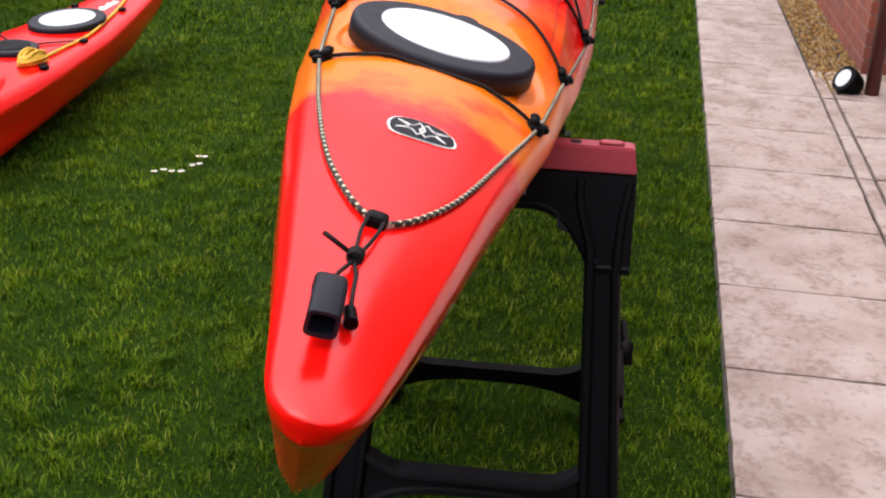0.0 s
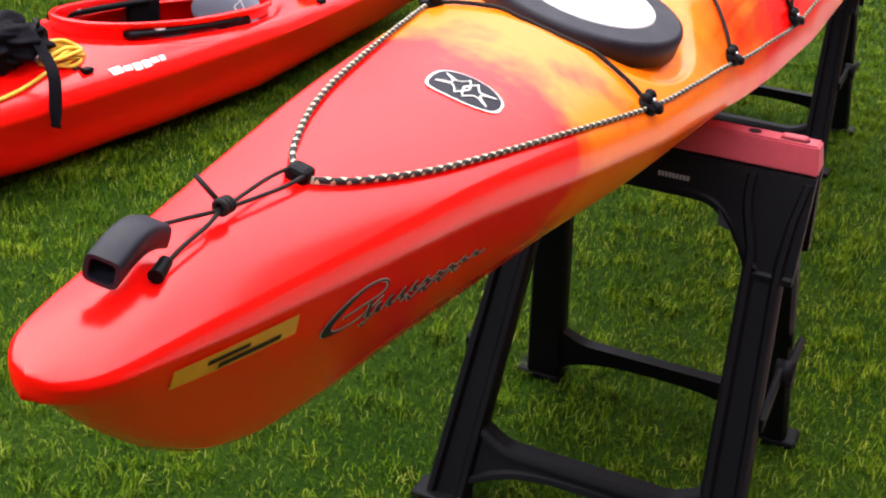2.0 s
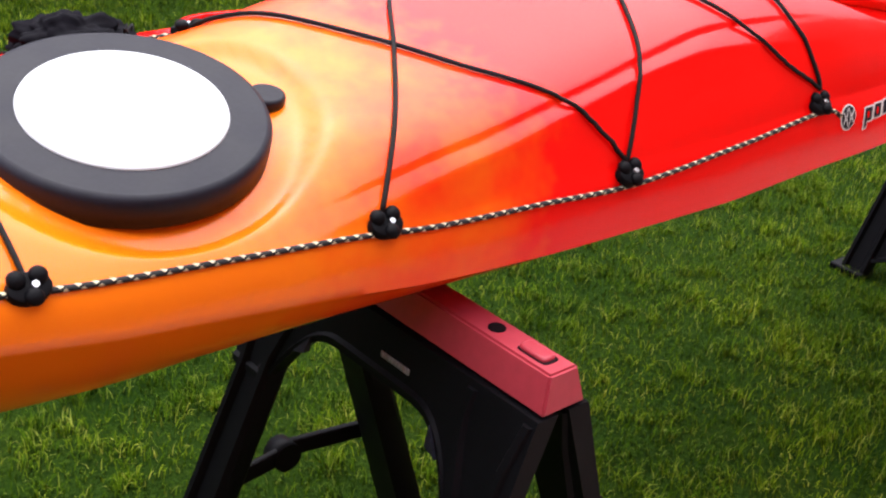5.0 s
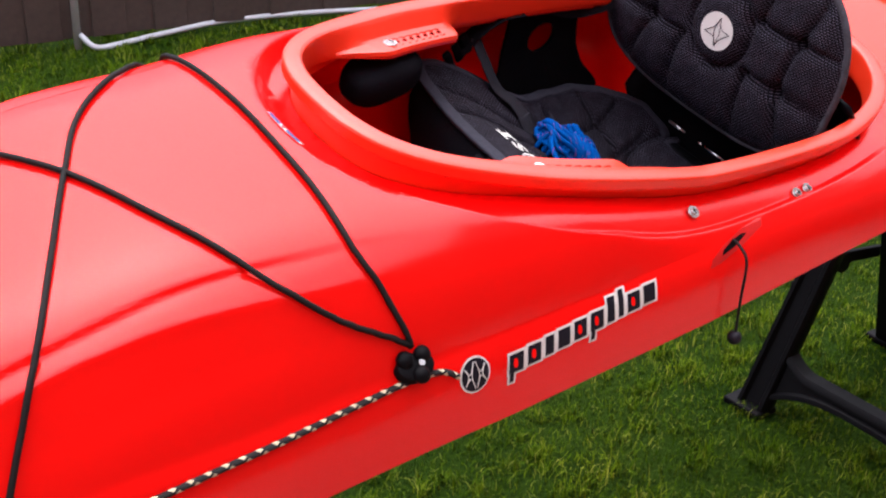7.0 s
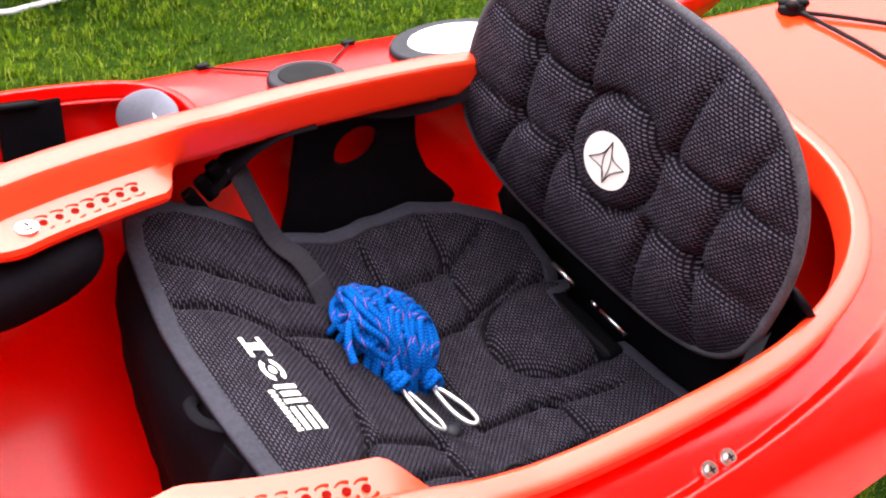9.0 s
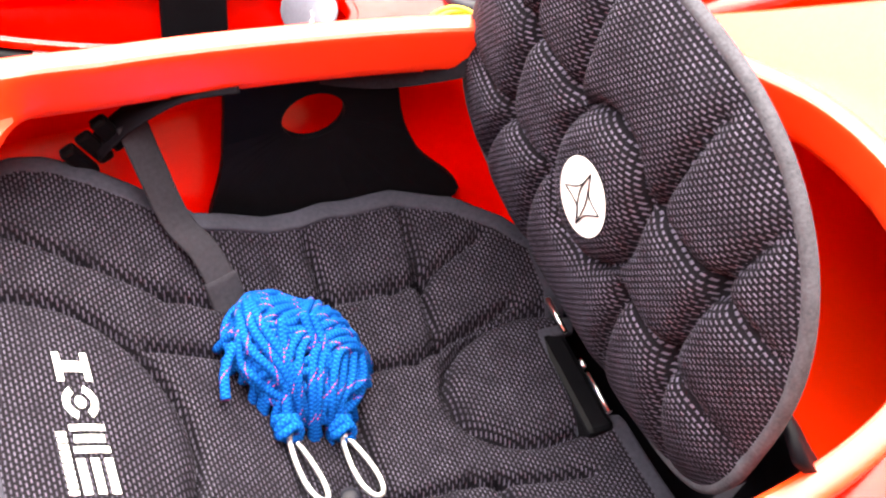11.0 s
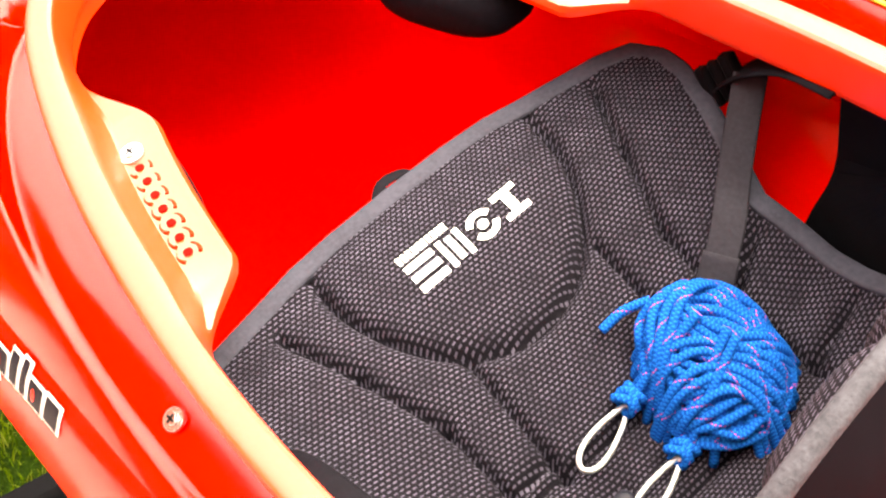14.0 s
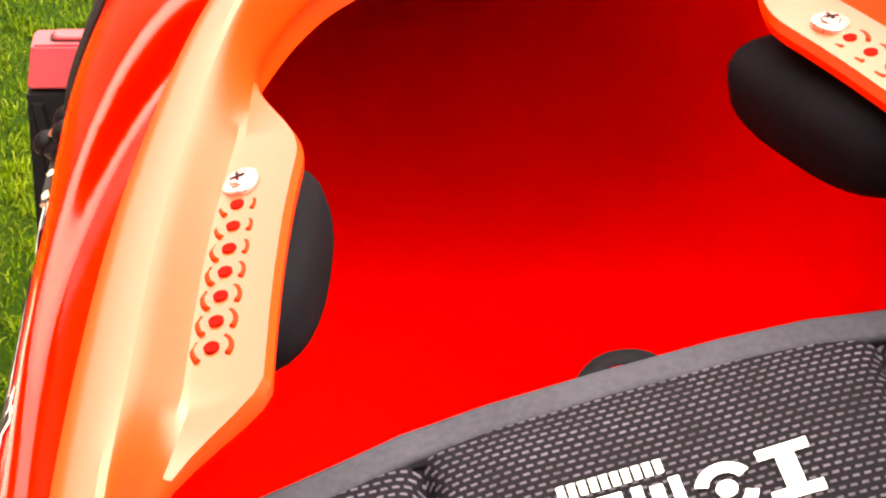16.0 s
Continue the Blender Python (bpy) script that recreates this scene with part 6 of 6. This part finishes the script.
def second_kayak_fittings():
    def cover(cx, a, b, lidded):
        z, sl = SECOND.deck(cx, 0), (SECOND.deck(cx + 0.1, 0) - SECOND.deck(cx - 0.1, 0)) / 0.2
        bm = bmesh.new()
        oval(bm, cx, 0, a, b, z - 0.02, 0.040, 0.009, 48, sl)
        c = part("hatch_cover", bm, M_HATCH, kayak2, "black rubber hatch cover")
        bm = bmesh.new()
        oval(bm, cx, 0, a * 0.72, b * 0.72, z + 0.018, 0.005, 0.003, 48, sl)
        part("hatch_lid", bm, M_WHITE if lidded else M_BLACK, c)

    cover(3.86, 0.20, 0.145, True)
    cover(3.39, 0.105, 0.105, False)
    pads = [(0.75, 0.13), (1.1, 0.18), (1.40, 0.213), (1.58, 0.222), (1.98, 0.235), (3.20, 0.235), (3.62, 0.185), (4.15, 0.11)]
    for x, y in pads:
        for s in (1, -1):
            bm = bmesh.new()
            c = on2(x, s * y)
            box(bm, c.x - 0.018, c.x + 0.018, c.y - 0.012, c.y + 0.012, c.z - 0.003, c.z + 0.014, 0.004)
            part("deck_fitting", bm, M_BLACK, kayak2)

    def cord(a, b, r=0.0035, mat=M_CORD, name="bungee_cord"):
        bm = bmesh.new()
        tube(bm, [on2(a[0] + (b[0] - a[0]) * k / 16, a[1] + (b[1] - a[1]) * k / 16, 0.006) for k in range(17)], r, 6)
        part(name, bm, mat, kayak2)

    for (x0, y0), (x1, y1) in zip(pads[:4], pads[1:5]):
        for s in (1, -1):
            cord((x0, s * y0), (x1, -s * y1))
    for s in (1, -1):
        cord((3.20, s * 0.23), (3.62, -s * 0.18))
        cord((0.75, s * 0.13), (1.58, s * 0.222))
    # yellow line along the near edge, towards bow and stern
    M_YROPE = grained("yellow_rope", (0.62, 0.38, 0.03), 0.7, 200, 0.35, 0.5)
    for run in (((0.3, 0.03), (0.75, 0.12), (1.2, 0.205), (1.65, 0.235), (1.93, 0.18)), ((3.27, 0.17), (3.45, 0.17), (3.7, 0.165), (4.0, 0.12), (4.25, 0.07), (4.45, 0.02))):
        bm = bmesh.new()
        tube(bm, catmull([on2(x, -y, 0.007) for x, y in run], 8), 0.006, 8)
        part("deck_line", bm, M_YROPE, kayak2, "yellow deck line")
    rnd = random.Random(8)
    for cx, cy in ((1.95, -0.17), (3.25, -0.165)):
        bm = bmesh.new()
        for k in range(12):
            ax, a, b = rnd.uniform(-0.3, 0.3), rnd.uniform(0.05, 0.075), rnd.uniform(0.018, 0.04)
            ph = rnd.uniform(0, 6)
            lp = []
            for t in np.linspace(0, 2 * math.pi, 13)[:-1]:
                u, v = a * math.cos(t), b * math.sin(t)
                x, y = cx + u * math.cos(ax) - v * math.sin(ax), cy + u * math.sin(ax) + v * math.cos(ax)
                lp.append(on2(x, y, 0.010 + 0.0035 * k * (1 - (u / 0.085) ** 2) + 0.003 * math.sin(2 * t + ph)))
            tube(bm, catmull(lp, 3, closed=True), 0.006, 7, closed=True)
        hank = tagged(part("rope_hank", bm, M_YROPE, None), "bundled yellow rope tied on the red kayak's deck", "rope", "yellow rope hanks")
        hank.matrix_world = K2
        cord((cx, cy - 0.055), (cx, cy + 0.055))
    # marks: plain pale blocks on the near side and by the stern
    def side2(lift):
        def f(u, v):
            b = SECOND.at(SECOND.b, u)
            y = b * (1 - 0.10 * v / 0.05)
            p = Vector((u, -y, SECOND.deck(u, y)))
            return p + Vector((0, -lift, lift * 0.6))
        return f
    polys, x = [], 2.05
    for k, w in enumerate((0.045, 0.03, 0.032, 0.032, 0.03, 0.022)):
        polys.append(rect(x, x + w, 0.040 if k not in (2, 3) else 0.032, 0.066 if k else 0.076, 0.0))
        x += w + 0.007
    decal("side_lettering", polys, M_PALE, side2(0.002), kayak2, "plain pale blocks on the side")
    decal("stern_lettering", [rect(4.10 + 0.035 * k, 4.13 + 0.035 * k, -0.045, -0.015 + 0.01 * (k % 2)) for k in range(5)], M_PALE, lambda u, v: on2(u, v, 0.002), kayak2)
    # seat and thigh padding inside the cockpit
    M_GREY = grained("grey_seat_cloth", (0.09, 0.095, 0.125), 0.8, 120, 0.2, 0.2)
    bm = bmesh.new()
    bmesh.ops.create_uvsphere(bm, u_segments=24, v_segments=14, radius=1.0)
    for v in bm.verts:
        sg = lambda q: math.copysign(abs(q) ** 0.7, q)
        v.co = Vector((2.975 + 0.022 * v.co.x - 0.05 * v.co.y ** 2 + 0.03 * v.co.z, 0.150 * sg(v.co.y), 0.028 + 0.075 * sg(v.co.z) * (1 - 0.25 * abs(v.co.y) ** 3)))
    b2 = smooth(part("backrest", bm, M_GREY, kayak2, "grey padded backrest"))
    bm = bmesh.new()
    for k in range(2):
        tube(bm, [Vector((2.950, -0.05 + 0.012 * (1 - 2 * k), 0.035 + 0.05 * q / 6)) + Vector((0, (0.012 - 0.02 * k) * math.sin(q), 0)) for q in range(7)], 0.0018, 5)
    part("stitched_mark", bm, M_PALE, b2)
    bm = bmesh.new()
    box(bm, 2.45, 2.90, -0.19, 0.19, -0.16, -0.06, 0.03)
    part("seat_pad", bm, M_BLACKCLOTH, kayak2)
    for s in (1, -1):
        bm = bmesh.new()
        box(bm, 2.64, 2.80, s * 0.20 - 0.012, s * 0.20 + 0.012, -0.12, 0.075, 0.008)
        part("hip_plate", bm, M_BLACK, kayak2)
        bm = bmesh.new()
        tube(bm, catmull([(2.24, s * 0.155, 0.105), (2.38, s * 0.182, 0.095), (2.56, s * 0.195, 0.082), (2.74, s * 0.195, 0.07)], 6), 0.02, 8, flat=(0.04, 0.02))
        pd = part("thigh_pad", bm, M_BLACK, kayak2)
        bm = bmesh.new()
        box(bm, 2.34, 2.38, s * 0.178 - 0.014, s * 0.178 + 0.014, 0.088, 0.108, 0.004)
        part("buckle", bm, M_STEELW, pd, "bright buckle")


second_kayak_fittings()


def dry_bag():
    rnd = random.Random(4)
    bm = bmesh.new()
    bmesh.ops.create_icosphere(bm, subdivisions=5, radius=1.0)
    for v in bm.verts:
        p = v.co.copy()
        k = noise.noise(p * 2.3) * 0.30 + noise.noise(p * 6.0) * 0.16 + abs(noise.noise(p * 11.0)) * 0.08
        v.co = Vector((p.x * 0.155, p.y * 0.12, p.z * 0.075)) * (1 + k)
    bag = part("bag", bm, M_BLACKCLOTH, None)
    smooth(bag)
    bag.matrix_world = K2 @ Matrix.Translation(on2(1.78, -0.06, 0.055)) @ Matrix.Rotation(radians(-24), 4, "Z")
    tagged(bag, "crumpled black drawstring bag lying on the red kayak", "bag")
    bm = bmesh.new()
    tube(bm, catmull([(0.09, -0.03, 0.05), (0.10, -0.09, 0.03), (0.11, -0.145, -0.01), (0.11, -0.20, -0.055), (0.10, -0.225, -0.13), (0.095, -0.23, -0.19)], 6), 0.01, 8, flat=(0.035, 0.004))
    part("bag_strap", bm, M_BLACKCLOTH, bag)
    bm = bmesh.new()
    for k in range(5):
        p = [Vector((0.13 + rnd.uniform(-0.02, 0.03), rnd.uniform(-0.05, 0.05), rnd.uniform(0, 0.06))) for _ in range(4)]
        tube(bm, catmull(p, 6), 0.003, 6)
    part("drawcord", bm, M_CORD, bag)


dry_bag()

# ---------------------------------------------------------------- path, gravel, house corner
PATHM = Matrix.Translation((1.54, -0.596, 0)) @ Matrix.Rotation(radians(-4.95), 4, "Z")
bm = bmesh.new()
box(bm, -0.55, 10.0, -0.540, 0.004, -0.06, 0.004, 0, None)
box(bm, -0.55, 4.12, -1.748, -0.535, -0.06, 0.004, 0, None)
pavement = tagged(mesh_thing("pavement", bm, M_JOINT, PATHM), "pale sandstone slab path edged by lawn", "path", kind="structure")


def slab_mesh(w, d, seed):
    rnd = random.Random(seed)
    bm = bmesh.new()
    nx, ny = 12, 12
    g = [[None] * (ny + 1) for _ in range(nx + 1)]
    for i in range(nx + 1):
        for j in range(ny + 1):
            x, y = w * i / nx, -d * j / ny
            e = (i in (0, nx)) or (j in (0, ny))
            jit = 0.004 if e else 0.0
            z = 0.024 + 0.0035 * noise.noise(Vector((x * 7 + seed * 3.1, y * 7, seed))) + 0.002 * noise.noise(Vector((x * 25 + seed, y * 25, 0)))
            if e:
                z -= 0.004
            g[i][j] = bm.verts.new((x + jit * noise.noise(Vector((y * 30, seed, 1))), y + jit * noise.noise(Vector((x * 30, seed, 2))), z))
    for i in range(nx):
        for j in range(ny):
            bm.faces.new((g[i][j], g[i][j + 1], g[i + 1][j + 1], g[i + 1][j]))
    rimv = [g[i][0] for i in range(nx + 1)] + [g[nx][j] for j in range(1, ny + 1)] + [g[i][ny] for i in range(nx - 1, -1, -1)] + [g[0][j] for j in range(ny - 1, 0, -1)]
    low = [bm.verts.new((v.co.x, v.co.y, -0.01)) for v in rimv]
    for k in range(len(rimv)):
        bm.faces.new((rimv[k - 1], rimv[k], low[k], low[k - 1]))
    bmesh.ops.recalc_face_normals(bm, faces=bm.faces[:])
    me = bpy.data.meshes.new("slab")
    bm.to_mesh(me)
    bm.free()
    for p in me.polygons:
        p.use_smooth = True
    me.set_sharp_from_angle(angle=radians(40))
    me.materials.append(M_STONE)
    return me


def slabs():
    # joints across the path, in metres along it
    joints = [-0.54, 0.03, 0.606, 1.138, 1.69, 2.286, 2.87, 3.497, 4.08, 4.66, 5.24, 5.82, 6.40, 7.0, 7.6, 8.2]
    for k, (a, b) in enumerate(zip(joints, joints[1:])):
        o = new("slab", slab_mesh(b - a - 0.010, 0.525, k))
        o.parent = pavement
        o.location = (a + 0.005, -0.003, 0)
        if b < 4.1:
            strip = new("channel_block", slab_mesh(b - a - 0.010, 0.052, 40 + k))
            strip.parent = pavement
            strip.location = (a + 0.005, -0.540, 0)
            for row, y in enumerate((-0.606, -1.176)):
                wide = new("slab", slab_mesh(b - a - 0.012, 0.56, 80 + k + 20 * row))
                wide.parent = pavement
                wide.location = (a + 0.006, y, 0)


def gravel():
    rng = random.Random(6)
    bm = bmesh.new()
    x0, x1 = 3.62, 6.6
    for k in range(2600):
        x, y = rng.uniform(x0, x1), rng.uniform(-0.785, -0.545)
        r = rng.uniform(0.006, 0.013)
        c = Vector((x, y, 0.012 + rng.uniform(0, 0.012)))
        q = Euler((rng.uniform(0, 6), rng.uniform(0, 6), rng.uniform(0, 6))).to_matrix()
        s = Vector((rng.uniform(0.8, 1.4), rng.uniform(0.7, 1.1), rng.uniform(0.5, 0.8)))
        vs = [bm.verts.new(c + q @ Vector((a * s.x * r, b * s.y * r, d * s.z * r))) for a, b, d in ((1, 0, 0), (-1, 0, 0), (0, 1, 0), (0, -1, 0), (0, 0, 1), (0, 0, -1))]
        for i, j, l in ((0, 2, 4), (2, 1, 4), (1, 3, 4), (3, 0, 4), (2, 0, 5), (1, 2, 5), (3, 1, 5), (0, 3, 5)):
            bm.faces.new((vs[i], vs[j], vs[l]))
    tagged(mesh_thing("gravel", bm, M_GRAVEL, PATHM), "golden gravel strip beside the house wall", "gravel", kind="stuff")
    bm = bmesh.new()
    box(bm, 3.60, 10.0, -0.80, -0.54, -0.05, 0.010)
    tagged(mesh_thing("gravel_bed", bm, M_JOINT, PATHM), "dark soil under the gravel strip", "ground", kind="structure")


def downlight():
    lamp = empty("garden_spotlight", PATHM @ Matrix.Translation((3.62, -0.665, 0.0)))
    tagged(lamp, "small black garden spotlight with a round glass front", "spotlight")
    ax = Vector((-0.38, 0.72, 0.5)).normalized()
    c = Vector((0.0, 0.0, 0.075))
    bm = bmesh.new()
    tube(bm, [c - ax * 0.055, c - ax * 0.03, c + ax * 0.02, c + ax * 0.04], lambda t: 0.045 + 0.02 * min(1, t * 1.6), 24)
    part("housing", bm, M_BLACK, lamp)
    bm = bmesh.new()
    cylinder(bm, c + ax * 0.039, c + ax * 0.043, 0.044, 0.044, 28)
    part("lens", bm, M_WHITE, lamp, "frosted pale lens")
    bm = bmesh.new()
    cylinder(bm, (0, 0, 0.0), c, 0.014, 0.014, 12)
    box(bm, -0.05, 0.05, -0.05, 0.05, 0.004, 0.022, 0.006)
    part("bracket", bm, M_BLACK, lamp)


def house():
    # unseen wall, added to cut sky light and reflections on the hull side
    bm = bmesh.new()
    box(bm, -9.0, 4.12, -2.0, -1.75, 0.0, 3.2, 0.01)
    tagged(mesh_thing("wall_rear", bm, M_BRICK, PATHM), "plain red brick wall, unseen, added to darken the kayak's near side", "wall", kind="structure")
    wall = tagged(mesh_thing("wall_house", bmesh.new(), M_MORTAR, PATHM), "red brick house wall with pale mortar joints", "wall", kind="structure")
    bm = bmesh.new()
    box(bm, 4.12, 10.0, -4.0, -0.797, 0.0, 5.2)
    bm.to_mesh(wall.data)
    bm.free()
    def brick_mesh(l, d):
        b = bmesh.new()
        box(b, 0, l, -d, 0, 0, 0.065, 0.003)
        me = bpy.data.meshes.new("brick")
        b.to_mesh(me)
        b.free()
        me.materials.append(M_BRICK)
        return me
    full, half = brick_mesh(0.215, 0.1), brick_mesh(0.1025, 0.1)
    for c in range(9):
        z = 0.01 + 0.075 * c
        x = 4.112
        first = True
        while x < 6.6:
            if first and c % 2:
                me, l = half, 0.1025
            else:
                me, l = full, 0.215
            o = new("brick", me)
            o.parent = wall
            o.location = (x, -0.790, z)
            x += l + 0.010
            first = False
        y = -0.900
        for k in range(4):
            o = new("brick", full)
            o.parent = wall
            o.rotation_euler = (0, 0, radians(-90))
            o.location = (4.212, y - k * 0.225 - (0.11 if c % 2 else 0), z)
    bm = bmesh.new()
    tube(bm, [Vector((3.63, -0.775, 0.02)), Vector((3.63, -0.775, 5.0))], 0.034, 20)
    o = tagged(mesh_thing("downpipe", bm, M_PIPE, PATHM), "brown plastic downpipe at the house corner", "downpipe")


gravel()
downlight()

# ---------------------------------------------------------------- far side of the garden


def fence():
    f = empty("fence", Matrix.Translation((0, 4.25, 0)) @ Matrix.Rotation(radians(-8), 4, "Z"))
    tagged(f, "dark weathered timber fence along the lawn", "fence")
    x, k = -2.0, 0
    me = []
    for v in range(3):
        bm = bmesh.new()
        box(bm, 0, 0.145, -0.012, 0.012, 0.03, 0.95 + 0.01 * v, 0.003)
        m = bpy.data.meshes.new("board")
        bm.to_mesh(m)
        bm.free()
        m.materials.append(M_FENCE)
        me.append(m)
    while x < 9:
        o = new("board", me[k % 3])
        o.parent = f
        o.location = (x, 0.012 * (k % 2), 0)
        x += 0.135
        k += 1
    for z in (0.2, 0.72):
        bm = bmesh.new()
        box(bm, -2, 9, 0.026, 0.07, z, z + 0.09, 0.004)
        part("rail", bm, M_FENCE, f)


fence()


def goal_frame():
    g = empty("net_frame")
    tagged(g, "pale metal tube frame standing by the fence", "frame")
    M_TUBE = grained("pale_painted_tube", (0.5, 0.52, 0.56), 0.4, 60, 0.1)
    bm = bmesh.new()
    cylinder(bm, (3.55, 3.70, 0), (3.55, 3.70, 1.2), 0.016, 0.016, 14)
    part("post", bm, M_TUBE, g)
    bm = bmesh.new()
    tube(bm, catmull([(3.56, 3.69, 0.06), (3.60, 3.63, 0.015), (3.72, 3.63, 0.015), (3.90, 3.65, 0.02), (4.20, 3.66, 0.03), (4.55, 3.60, 0.03), (4.95, 3.50, 0.02)], 10), 0.012, 10)
    part("base_tube", bm, M_TUBE, g)


goal_frame()
house()
slabs()
